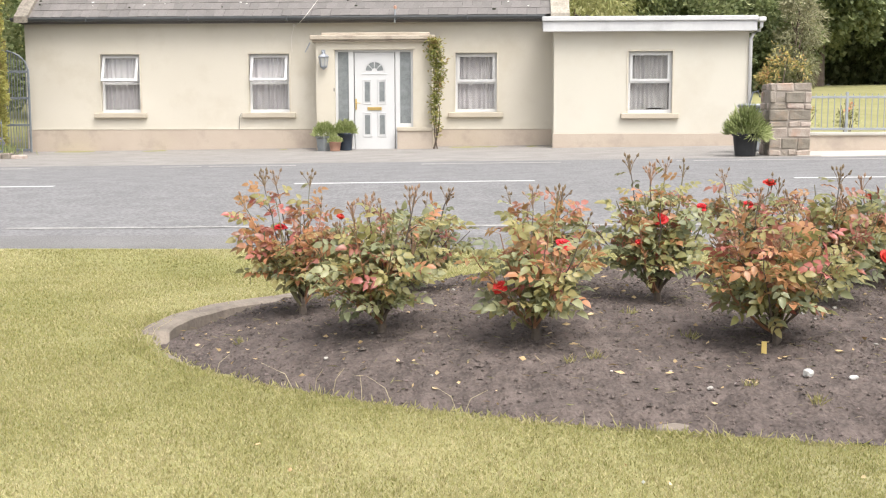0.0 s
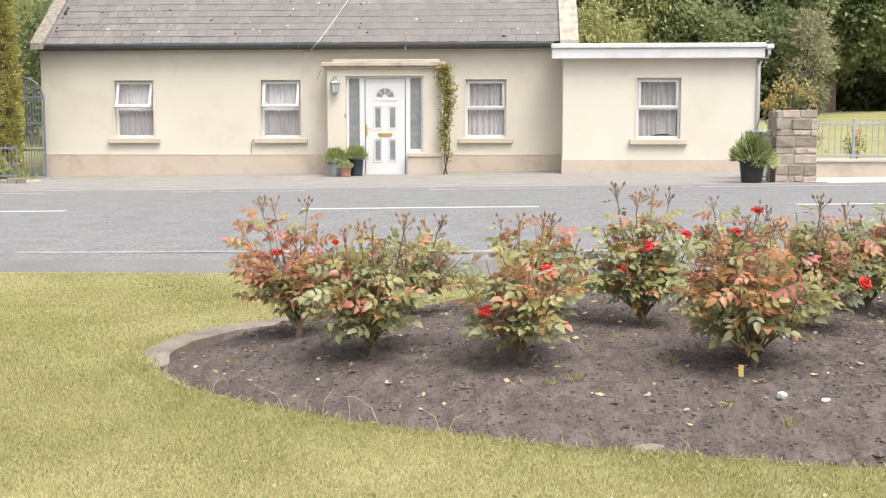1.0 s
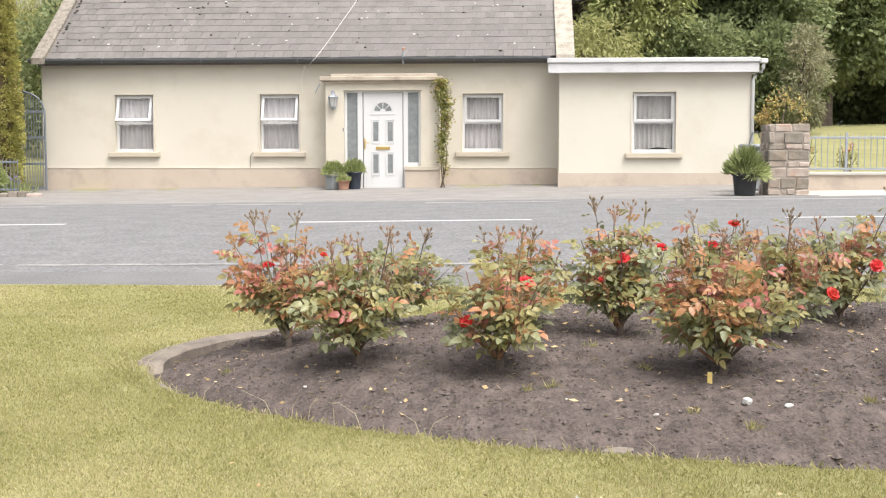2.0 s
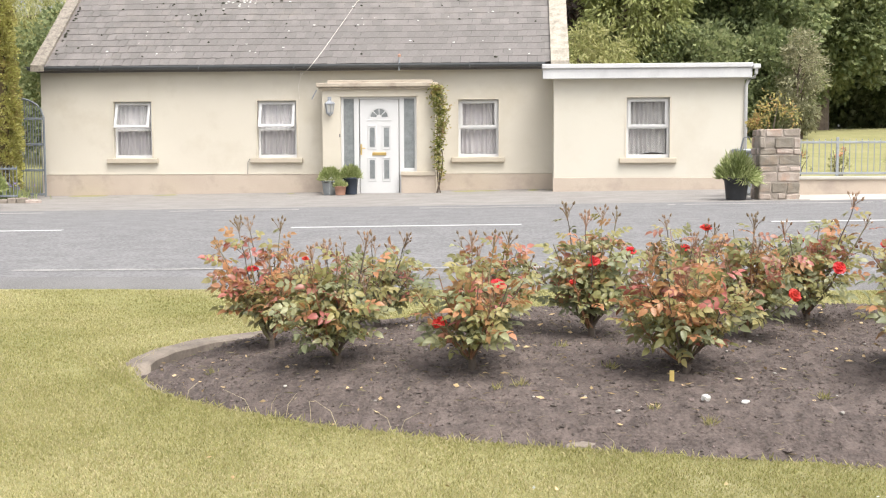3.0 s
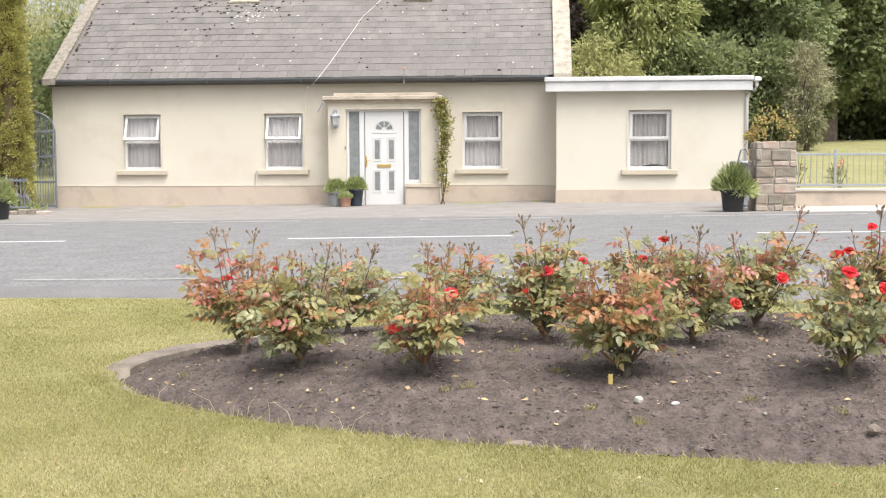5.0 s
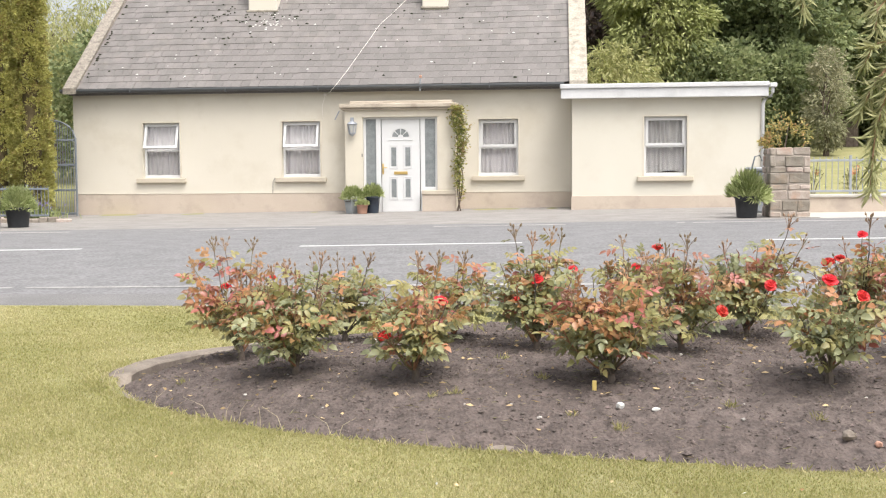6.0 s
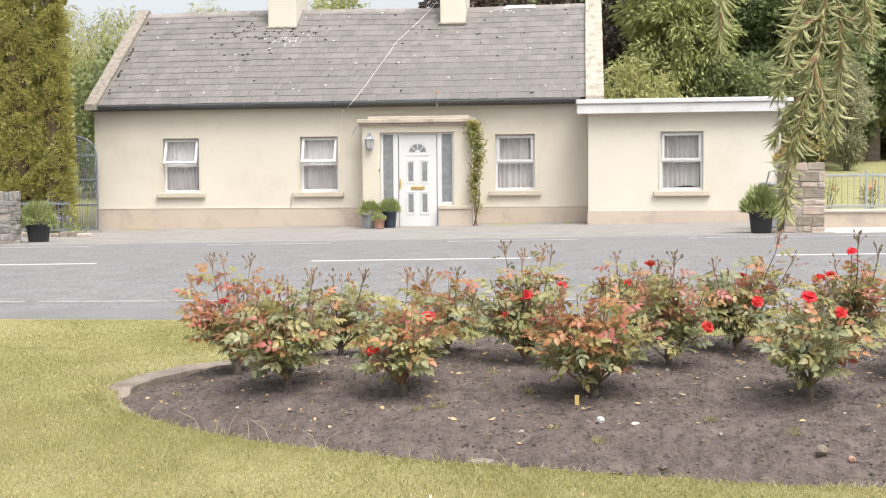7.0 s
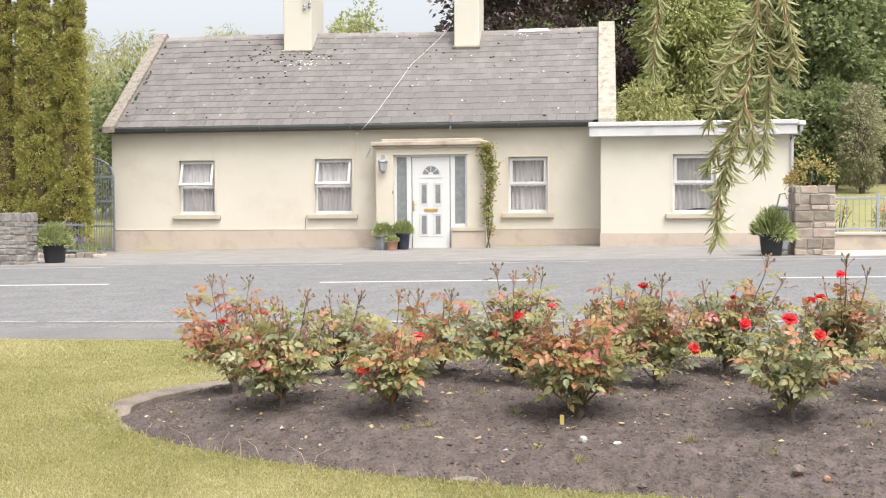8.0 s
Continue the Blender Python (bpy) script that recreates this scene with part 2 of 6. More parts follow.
M["creeper"] = blade_mat("creeper_leaf", [(0.15, 0.18, 0.05), (0.25, 0.26, 0.075), (0.37, 0.35, 0.11), (0.32, 0.22, 0.10)], 2.0, 0.3)
M["larch_twig"] = mat("larch_twig", (0.30, 0.17, 0.10), (0.40, 0.26, 0.17), 0.8, 60, 300, 0.4)
M["larch"] = blade_mat("larch_needle", [(0.38, 0.39, 0.19), (0.47, 0.47, 0.25), (0.58, 0.56, 0.34)], 3.0, 0.5)
M["straw_bit"] = blade_mat("straw_bits", [(0.14, 0.105, 0.075), (0.30, 0.24, 0.15), (0.22, 0.23, 0.09), (0.42, 0.35, 0.22)], 4.0, 0.2)
M["orange_petal"] = mat("orange_petal", (0.62, 0.26, 0.13), (0.72, 0.36, 0.2), 0.6, 20, 80, translucent=0.3)
M["glass"] = glass_mat("window_glass")

# ---- building blocks ----


def link_mesh(name, me, material, parent=None, label=""):
    ob = new(name, me)
    if material is not None and not me.materials:
        me.materials.append(material)
    if parent is not None:
        ob.parent = parent
        ob.matrix_parent_inverse = Matrix.Translation(-Vector(parent["base"] if "base" in parent else (0, 0, 0)))
    if label:
        ob["label"] = label
    return ob


def part(name, bm, material, parent, label="", smooth=False):
    me = bpy.data.meshes.new(name)
    bmesh.ops.recalc_face_normals(bm, faces=bm.faces)
    bm.to_mesh(me)
    bm.free()
    if smooth:
        me.polygons.foreach_set("use_smooth", [True] * len(me.polygons))
    return link_mesh(name, me, material, parent, label)


def sub(name, bm, material, parent, label="", smooth=False):
    """A part under a part: both keep world coordinates."""
    ob = part(name, bm, material, None, label, smooth)
    ob.parent = parent
    ob.matrix_parent_inverse = Matrix()
    return ob


def thing(name, label, category, loc, group="", kind=""):
    ob = new(name)
    ob.empty_display_size = 0.1
    ob.location = loc
    ob["base"] = tuple(loc)
    return tagged(ob, label, category, group, kind)


def raw(name, verts, faces, material, parent=None, label="", smooth=False):
    me = bpy.data.meshes.new(name)
    me.from_pydata(verts, [], faces)
    me.update()
    if smooth:
        me.polygons.foreach_set("use_smooth", [True] * len(me.polygons))
    return link_mesh(name, me, material, parent, label)


def box(bm, x0, x1, y0, y1, z0, z1, bevel=0.0):
    r = bmesh.ops.create_cube(bm, size=1, matrix=Matrix.LocRotScale(((x0 + x1) / 2, (y0 + y1) / 2, (z0 + z1) / 2), None, (abs(x1 - x0), abs(y1 - y0), abs(z1 - z0))))
    if bevel:
        edges = {e for v in r["verts"] for e in v.link_edges}
        bmesh.ops.bevel(bm, geom=list(edges), offset=bevel, segments=1, affect="EDGES")
    return bm


def boxed(*a, bevel=0.0):
    return box(bmesh.new(), *a, bevel=bevel)


def prism(bm, outline, axis, a, b):
    """Extrude a 2D outline along an axis from a to b. axis x: outline is (y, z); y: (x, z); z: (x, y)."""
    def at(p, k):
        return {"x": (k, p[0], p[1]), "y": (p[0], k, p[1]), "z": (p[0], p[1], k)}[axis]
    lo, hi = [bm.verts.new(at(p, a)) for p in outline], [bm.verts.new(at(p, b)) for p in outline]
    bm.faces.new(lo)
    bm.faces.new(hi[::-1])
    for i in range(len(outline)):
        j = (i + 1) % len(outline)
        bm.faces.new((lo[i], lo[j], hi[j], hi[i]))
    return bm


def tube(bm, points, radii, sides=6):
    """A tapering tube along points."""
    rings = []
    for i, p in enumerate(points):
        p = Vector(p)
        d = (Vector(points[min(i + 1, len(points) - 1)]) - Vector(points[max(i - 1, 0)])).normalized()
        u = d.orthogonal().normalized()
        v = d.cross(u)
        r = radii[i] if isinstance(radii, (list, tuple)) else radii
        rings.append([bm.verts.new(p + r * (math.cos(k * 2 * math.pi / sides) * u + math.sin(k * 2 * math.pi / sides) * v)) for k in range(sides)])
    for a, b in zip(rings, rings[1:]):
        for k in range(sides):
            bm.faces.new((a[k], a[(k + 1) % sides], b[(k + 1) % sides], b[k]))
    bm.faces.new(rings[0][::-1])
    bm.faces.new(rings[-1])
    return bm


def lathe(bm, profile, centre, sides=20):
    cx, cy, cz = centre
    rings = [[bm.verts.new((cx + r * math.cos(k * 2 * math.pi / sides), cy + r * math.sin(k * 2 * math.pi / sides), cz + z)) for k in range(sides)] for r, z in profile]
    for a, b in zip(rings, rings[1:]):
        for k in range(sides):
            bm.faces.new((a[k], a[(k + 1) % sides], b[(k + 1) % sides], b[k]))
    bm.faces.new(rings[0][::-1])
    bm.faces.new(rings[-1])
    return bm


def scatter(name, roots, dirs, length, width, material, parent=None, label="", bend=0.35, seed=1, spread=False):
    """Many small tapered leaves or blades as one mesh: roots, directions (n x 3), lengths and widths (n)."""
    rng = np.random.default_rng(seed)
    n = len(roots)
    d = dirs / (np.linalg.norm(dirs, axis=1, keepdims=True) + 1e-9)
    side = np.cross(d, np.array((0, 0, 1.0)) + rng.normal(size=(n, 3)) * spread) if spread else np.cross(d, rng.normal(size=(n, 3)))
    side /= np.linalg.norm(side, axis=1, keepdims=True) + 1e-9
    nrm = np.cross(d, side)
    L, W = np.reshape(length, (-1, 1)) * np.ones((n, 1)), np.reshape(width, (-1, 1)) * np.ones((n, 1))
    mid = roots + d * L * 0.45 + nrm * L * bend * 0.12
    tip = roots + d * L - nrm * L * bend * 0.25
    v = np.stack([roots, mid - side * W / 2, tip, mid + side * W / 2], 1).reshape(-1, 3)
    me = bpy.data.meshes.new(name)
    me.vertices.add(4 * n)
    me.vertices.foreach_set("co", v.astype(np.float32).ravel())
    me.loops.add(6 * n)
    base = np.arange(n)[:, None] * 4
    idx = np.concatenate([base + np.array([[0, 1, 2]]), base + np.array([[0, 2, 3]])], 1).reshape(-1)
    me.loops.foreach_set("vertex_index", idx.astype(np.int32))
    me.polygons.add(2 * n)
    me.polygons.foreach_set("loop_start", np.arange(0, 6 * n, 3).astype(np.int32))
    me.update(calc_edges=True)
    me.validate()
    return link_mesh(name, me, material, parent, label)


# ---- terrain ----
LAWN_Z = -0.25
BED_C, BED_A, BED_B, BED_TURN = (2.02, 5.52), 4.0, 1.92, radians(0.3)


def gz(x, y):
    """Height of the ground, before verges and mounds."""
    base = np.interp(y, [7.4, 7.85, 8.8, 12.6, 17.3, 20, 24, 25, 28, 37, 46, 60, 120, 600], [-0.25, -0.19, -0.14, 0, 0, 0.01, 0.03, 0.07, 0.35, 1.3, 1.75, 1.95, 2.8, 2.8])
    return base + 0.0125 * np.clip(x + 2.6, -30, 30) * np.interp(y, [7.4, 10], [0, 1])


def bed_uv(x, y):
    c, s = math.cos(BED_TURN), math.sin(BED_TURN)
    dx, dy = x - BED_C[0], y - BED_C[1]
    return (dx * c + dy * s) / BED_A, (-dx * s + dy * c) / BED_B


def bed_edge(a, k=1.0, inset=0.0):
    c, s = math.cos(BED_TURN), math.sin(BED_TURN)
    u, v = (BED_A * k - inset) * math.cos(a), (BED_B * k - inset) * math.sin(a)
    return BED_C[0] + u * c - v * s, BED_C[1] + u * s + v * c


def soil_z(x, y):
    u, v = bed_uv(x, y)
    r = math.hypot(u, v) + 1e-6
    inside = (1 - r) * (BED_A * u * u + BED_B * v * v) / (r * r)
    lip = 0.13 if v > -0.05 else 0.07 + 0.16 * noise.noise(Vector((x * 1.7, y * 1.7, 3.0)))
    k = max(0.0, inside - lip)
    h = LAWN_Z - 0.02 + 0.16 * (1 - math.exp(-k / 0.34)) + 0.03 * min(1.3, k) - 0.03 * min(1.0, max(0.0, (-u - 0.5) / 0.2))
    return h + 0.022 * noise.noise(Vector((x * 3.1, y * 3.1, 1.0))) + 0.014 * noise.noise(Vector((x * 9, y * 9, 4.0))) + 0.012 * noise.noise(Vector((x * 21, y * 21, 7.0))) + 0.015 * abs(noise.noise(Vector((x * 46, y * 46, 9.0))))


def sheet(name, xs, ys, fz, material, parent=None, keep=None, label=""):
    verts = [(x, y, float(fz(x, y))) for y in ys for x in xs]
    w = len(xs)
    faces = [(j * w + i, j * w + i + 1, (j + 1) * w + i + 1, (j + 1) * w + i) for j in range(len(ys) - 1) for i in range(w - 1)
             if keep is None or keep((xs[i] + xs[i + 1]) / 2, (ys[j] + ys[j + 1]) / 2)]
    return raw(name, verts, faces, material, parent, label, smooth=True)


def steps(*spans):
    out = []
    for a, b, n in spans:
        out += [a + (b - a) * i / n for i in range(n)]
    return out + [spans[-1][1]]


def ground_z(x, y):
    z = float(gz(x, y))
    u, v = bed_uv(x, y)
    if math.hypot(u, v) < 0.985:
        return z - 0.12
    if 8.04 < y < 24.2:
        return z - 0.06
    return z + 0.008 * noise.noise(Vector((x * 1.3, y * 1.3, 0))) + 0.004 * noise.noise(Vector((x * 5, y * 5, 2)))


ground = sheet("ground", steps((-700, -60, 8), (-60, -14, 10), (-14, -5, 18), (-5, 7, 160), (7, 30, 30), (30, 700, 10)), steps((-300, -20, 6), (-20, 1, 14), (1, 8.1, 100), (8.1, 26, 24), (26, 60, 24), (60, 900, 10)), ground_z, M["lawn_soil"])
tagged(ground, "mown yellow-green lawn running out to rising fields", "ground", kind="structure")

road = thing("road", "grey asphalt road with worn white painted lines", "road", (0, 12.6, 0), kind="structure")
rx = steps((-300, -40, 12), (-40, 40, 80), (40, 300, 12))
sheet("asphalt_carriageway", rx, steps((8.60, 8.8, 1), (8.8, 18.30, 25)), lambda x, y: gz(x, y) + 0.004 * noise.noise(Vector((x * 0.6, y * 0.6, 0))), M["asphalt"], road)
sheet("tarmac_margin", rx, steps((7.95, 8.05, 1), (8.05, 8.60, 3)), lambda x, y: gz(x, y) + (0.002 if y > 8 else -0.03), M["verge"], road, label="darker tarmac strip beside the lawn")
forecourt = sheet("forecourt", steps((-60, 60, 120)), steps((18.3, 18.5, 1), (18.5, 25.2, 14)), lambda x, y: gz(x, y) + 0.025 * min(0.2, y - 18.3) + 0.004 * noise.noise(Vector((x * 0.6, y * 0.6, 0))), M["forecourt"])
tagged(forecourt, "worn brownish tarmac forecourt in front of the cottage", "pavement", kind="structure")


def road_z(x, y):
    return float(gz(x, y)) + 0.004 * noise.noise(Vector((x * 0.6, y * 0.6, 0)))


def stripe(x0, x1, y, width, material, label, ragged=0.0, seed=0, worn=0.015):
    rng = random.Random(seed)
    n = max(2, int((x1 - x0) / 0.12))
    v, f = [], []
    for i in range(n + 1):
        x = x0 + (x1 - x0) * i / n
        a, b = y - width / 2 + rng.uniform(-1, 1) * ragged, y + width / 2 + rng.uniform(-1, 1) * ragged
        v += [(x, a, road_z(x, a) + 0.004), (x, b, road_z(x, b) + 0.004)]
        if i and not (ragged and rng.random() < worn):
            f.append((2 * i - 2, 2 * i, 2 * i + 1, 2 * i - 1))
    raw("painted_line", v, f, material, road, label)


stripe(-40, 40, 9.02, 0.085, M["paint_worn"], "worn white edge line", 0.014, 3, 0.2)
for k, (a, b) in enumerate(((-27, -23.5), (-20.4, -16.5), (-13.2, -10.3), (-9.4, -5.22), (-2.6, -0.03), (2.68, 6.6), (9.6, 13.2), (16, 19.6))):
    stripe(a, b, 12.57, 0.11, M["paint"], "white centre dash", 0.006, 20 + k)
for k, (a, b) in enumerate(((-17.6, -14.2), (-12.6, -7.5), (-5.5, -3.45), (-1.57, 0.5), (2.2, 5.5), (7.4, 10))):
    stripe(a, b, 17.45, 0.10, M["paint_faded"], "faded edge dash", 0.01, 40 + k)

# ---- cottage ----
cottage = thing("cottage", "single-storey cream rendered cottage with slate roof, porch and side extension", "house", (-5, 25, 0))
FX0, FX1, FY, BY, EAVE, RIDGE_Y, RIDGE_Z = -10.68, 1.0, 25.0, 31.0, 2.78, 28.0, 5.36
OPEN = [(-9.04, -8.18), (-5.80, -4.93), (-1.36, -0.48)]
WZ0, WZ1 = 0.82, 2.07


def wall_with_openings(name, x0, x1, y0, y1, z0, z1, holes, material, parent):
    """A wall along x with rectangular holes (x0, x1, z0, z1), as solid blocks that leave the openings free."""
    bm = bmesh.new()
    xs = sorted({x0, x1, *[h[0] for h in holes], *[h[1] for h in holes]})
    zs = sorted({z0, z1, *[h[2] for h in holes], *[h[3] for h in holes]})
    def solid(i, j):
        if not (0 <= i < len(xs) - 1 and 0 <= j < len(zs) - 1):
            return False
        cx, cz = (xs[i] + xs[i + 1]) / 2, (zs[j] + zs[j + 1]) / 2
        return not any(h[0] < cx < h[1] and h[2] < cz < h[3] for h in holes)
    cache = {}
    def v(x, y, z):
        key = (round(x, 4), round(y, 4), round(z, 4))
        if key not in cache:
            cache[key] = bm.verts.new(key)
        return cache[key]
    for i in range(len(xs) - 1):
        for j in range(len(zs) - 1):
            if not solid(i, j):
                continue
            a, b, c, d = xs[i], xs[i + 1], zs[j], zs[j + 1]
            bm.faces.new((v(a, y0, c), v(b, y0, c), v(b, y0, d), v(a, y0, d)))
            bm.faces.new((v(a, y1, d), v(b, y1, d), v(b, y1, c), v(a, y1, c)))
            if not solid(i - 1, j):
                bm.faces.new((v(a, y1, c), v(a, y0, c), v(a, y0, d), v(a, y1, d)))
            if not solid(i + 1, j):
                bm.faces.new((v(b, y0, c), v(b, y1, c), v(b, y1, d), v(b, y0, d)))
            if not solid(i, j - 1):
                bm.faces.new((v(a, y1, c), v(b, y1, c), v(b, y0, c), v(a, y0, c)))
            if not solid(i, j + 1):
                bm.faces.new((v(a, y0, d), v(b, y0, d), v(b, y1, d), v(a, y1, d)))
    return part(name, bm, material, parent)


PX0, PX1, PY = -4.25, -1.83, 24.4
door_hole = (-3.86, -2.22)
front = wall_with_openings("front_wall", FX0, FX1, FY, FY + 0.42, -0.4, EAVE, [(a, b, WZ0, WZ1) for a, b in OPEN] + [(-3.9, -2.2, -0.4, 2.2)], M["cream"], cottage)
bm = prism(bmesh.new(), [(FY + 0.42, -0.4), (BY, -0.4), (BY, EAVE), (RIDGE_Y, RIDGE_Z - 0.12), (FY + 0.42, EAVE)], "x", FX0, FX0 + 0.4)
part("gable_wall", bm, M["cream"], cottage)
bm = prism(bmesh.new(), [(FY + 0.42, -0.4), (BY, -0.4), (BY, EAVE), (RIDGE_Y, RIDGE_Z - 0.12), (FY + 0.42, EAVE)], "x", FX1 - 0.4, FX1)
part("gable_wall", bm, M["cream"], cottage)
part("back_wall", boxed(FX0 + 0.4, FX1 - 0.4, BY - 0.4, BY, -0.4, EAVE), M["cream"], cottage)
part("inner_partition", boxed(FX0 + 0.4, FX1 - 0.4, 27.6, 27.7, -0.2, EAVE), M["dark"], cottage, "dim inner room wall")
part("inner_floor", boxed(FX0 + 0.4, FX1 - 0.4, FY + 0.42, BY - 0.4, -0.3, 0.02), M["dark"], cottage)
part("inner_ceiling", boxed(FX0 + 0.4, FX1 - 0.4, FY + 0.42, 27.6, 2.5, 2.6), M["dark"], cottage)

# plinth, proud of the wall, with a thin drip line on top
for a, b in ((FX0 - 0.015, PX0), (PX1, 0.69)):
    part("plinth", boxed(a, b, FY - 0.025, FY - 0.001, -0.4, 0.455, bevel=0.006), M["plinth"], cottage, "pinkish-beige painted plinth")
    part("drip_line", boxed(a, b, FY - 0.034, FY - 0.001, 0.456, 0.472, bevel=0.004), M["cream"], cottage)


def window_unit(x0, x1, z0, z1, y, parent, tilted, curtain_gap=0.0, seed=0, cloth="net", hem=0.06):
    """White casement set back in its reveal: fixed lower light, top-hung upper sash, net curtain, stone sill."""
    rng = random.Random(seed)
    yf = y + 0.10
    f, mid = 0.05, z0 + (z1 - z0) * 0.50
    w = wall_with_openings("window", x0, x1, yf, yf + 0.07, z0, z1, [(x0 + f, x1 - f, z0 + f + 0.02, mid - 0.02), (x0 + f, x1 - f, mid + 0.022, z1 - f)], M["white"], parent)
    w["label"] = "white upvc window with net curtains" + (" and its top sash tilted open" if tilted else "")
    # lower glazing bead and pane
    sub("pane", boxed(x0 + f, x1 - f, yf + 0.03, yf + 0.036, z0 + f + 0.02, mid - 0.02), M["glass"], w).visible_shadow = False
    # upper sash: a rectangle hung from its top edge
    ang = radians(20) if tilted else 0.0
    sx0, sx1, st, sh = x0 + 0.035, x1 - 0.035, z1 - 0.03, z1 - 0.03 - (mid + 0.015)
    def hang(p):
        dz = p[2] - st
        dy = p[1] - yf
        return (p[0], yf + dy * math.cos(ang) + dz * math.sin(ang), st + dz * math.cos(ang) - dy * math.sin(ang))
    e = 0.055
    sash = wall_with_openings("sash", sx0, sx1, yf - 0.022, yf + 0.03, st - sh, st, [(sx0 + e, sx1 - e, st - sh + e, st - e)], M["white"], None)
    for v in sash.data.vertices:
        v.co = hang(v.co)
    sash.parent = w
    sash["label"] = "top-hung opening sash"
    bm = boxed(sx0 + e, sx1 - e, yf + 0.004, yf + 0.01, st - sh + e, st - e)
    for v in bm.verts:
        v.co = hang(v.co)
    sub("pane", bm, M["glass"], w).visible_shadow = False
    # net curtain in soft folds
    n = 90
    spans = [(x0, x1)] if not curtain_gap else [(x0, (x0 + x1) / 2 - curtain_gap), ((x0 + x1) / 2 - curtain_gap * 0.2, x1)]
    for a, b in spans:
        v, fc = [], []
        ph = rng.random() * 6
        for i in range(n + 1):
            t = i / n
            for q, z in enumerate((z1, (z0 + z1) / 2, z0 + hem)):
                xx = a + (b - a) * t
                yy = y + 0.20 + (0.024 + 0.006 * q) * math.sin(t * (b - a) * 58 + ph + 1.6 * math.sin(t * 9 + ph) + 0.3 * q) + 0.012 * math.sin(t * 17 + ph)
                v.append((xx, yy, z + (0.02 * math.sin(t * 8 + ph) if q == 2 else 0)))
            if i:
                for q in range(2):
                    k = 3 * i
                    fc.append((k - 3 + q, k + q, k + q + 1, k - 2 + q))
        cur = raw("curtain", v, fc, M[cloth], None, "pale net curtain hanging in folds", smooth=True)
        cur.parent = w
    bm = boxed(x0 - 0.15, x1 + 0.14, y - 0.09, y + 0.1, z0 - 0.115, z0 - 0.004, bevel=0.012)
    sub("sill", bm, M["sill"], w, "beige painted stone sill")
    # moulded band round the reveal
    for band in ((x0 - 0.035, x0 - 0.001, y - 0.012, y + 0.001, z0, z1 + 0.03), (x1 + 0.001, x1 + 0.035, y - 0.012, y + 0.001, z0, z1 + 0.03), (x0 - 0.001, x1 + 0.001, y - 0.012, y + 0.001, z1 + 0.001, z1 + 0.035)):
        sub("surround", boxed(*band), M["porch"], w, "plastered band round the opening")
    return w


for k, (a, b) in enumerate(OPEN):
    window_unit(a, b, WZ0, WZ1, FY, cottage, k < 2, 0.0, k)

# ---- roof ----
slope = math.atan2(RIDGE_Z - 2.82, RIDGE_Y - 24.72)
SL = math.hypot(RIDGE_Z - 2.82, RIDGE_Y - 24.72)
RX0, RX1 = FX0 + 0.18, FX1 - 0.36


def on_roof(x, s, h=0.0):
    """A point of the front slope: s metres up from the eave, h above the boarding."""
    sag = 0.03 * math.sin((x - RX0) / (RX1 - RX0) * math.pi * 2.0) * (s / SL)
    return Vector((x, 24.72 + s * math.cos(slope) - h * math.sin(slope), 2.82 + s * math.sin(slope) + h * math.cos(slope) + sag))


roof = part("roof", prism(bmesh.new(), [(24.72, 2.79), (RIDGE_Y, RIDGE_Z - 0.04), (31.28, 2.79), (31.2, 2.70), (RIDGE_Y, RIDGE_Z - 0.17), (24.80, 2.70)], "x", FX0 + 0.01, FX1 - 0.01), M["felt"], cottage, "pitched slate roof")
for z0x, z1x, name in ((FX0 - 0.06, FX0 + 0.23, "coping"), (FX1 - 0.36, FX1 + 0.03, "coping_pale")):
    bm = prism(bmesh.new(), [(24.62, 2.72), (24.62, 2.86), (RIDGE_Y, RIDGE_Z + 0.16), (31.4, 2.86), (31.4, 2.72), (RIDGE_Y, RIDGE_Z + 0.0)], "x", z0x, z1x)
    bmesh.ops.subdivide_edges(bm, edges=[e for e in bm.edges if e.calc_length() > 2], cuts=24)
    for v in bm.verts:
        v.co += Vector((noise.noise(v.co * 2.3), noise.noise(v.co * 2.9 + Vector((5, 0, 0))), noise.noise(v.co * 3.7 + Vector((9, 0, 0))))) * 0.014
    part("gable_coping", bm, M[name], cottage, "lichen-spotted concrete gable coping")
bm = bmesh.new()
prof = [(0.0, 0.0), (-0.11, 0.0), (-0.115, -0.03), (-0.09, -0.07), (-0.03, -0.085), (0.0, -0.085)]
prism(bm, [(24.76 + p[0], 2.83 + p[1]) for p in prof], "x", FX0 - 0.16, 0.52)
part("gutter", bm, M["gutter"], cottage, "black half-round gutter")
part("fascia_board", boxed(FX0 - 0.05, 0.66, 24.77, 24.99, 2.73, 2.80), M["gutter"], cottage)
for gx in (-9.2, -7.0, -4.9, -2.6, -1.1):
    part("gutter_bracket", boxed(gx - 0.012, gx + 0.012, 24.64, 24.76, 2.735, 2.84, bevel=0.003), M["gutter"], cottage)


def chimney(x0, x1, y0, y1, ztop):
    bm = boxed(x0, x1, y0, y1, 4.3, ztop, bevel=0.02)
    c = part("chimney", bm, M["pale"], cottage, "cream rendered chimney stack astride the ridge")
    sub("flashing", boxed(x0 - 0.04, x1 + 0.04, y0 - 0.05, y0 + 0.02, 4.86, 4.91, bevel=0.01), M["coping_pale"], c)
    sub("chimney_cap", boxed(x0 - 0.05, x1 + 0.05, y0 - 0.05, y1 + 0.05, ztop - 0.2, ztop + 0.02, bevel=0.02), M["pale"], c)
    return c


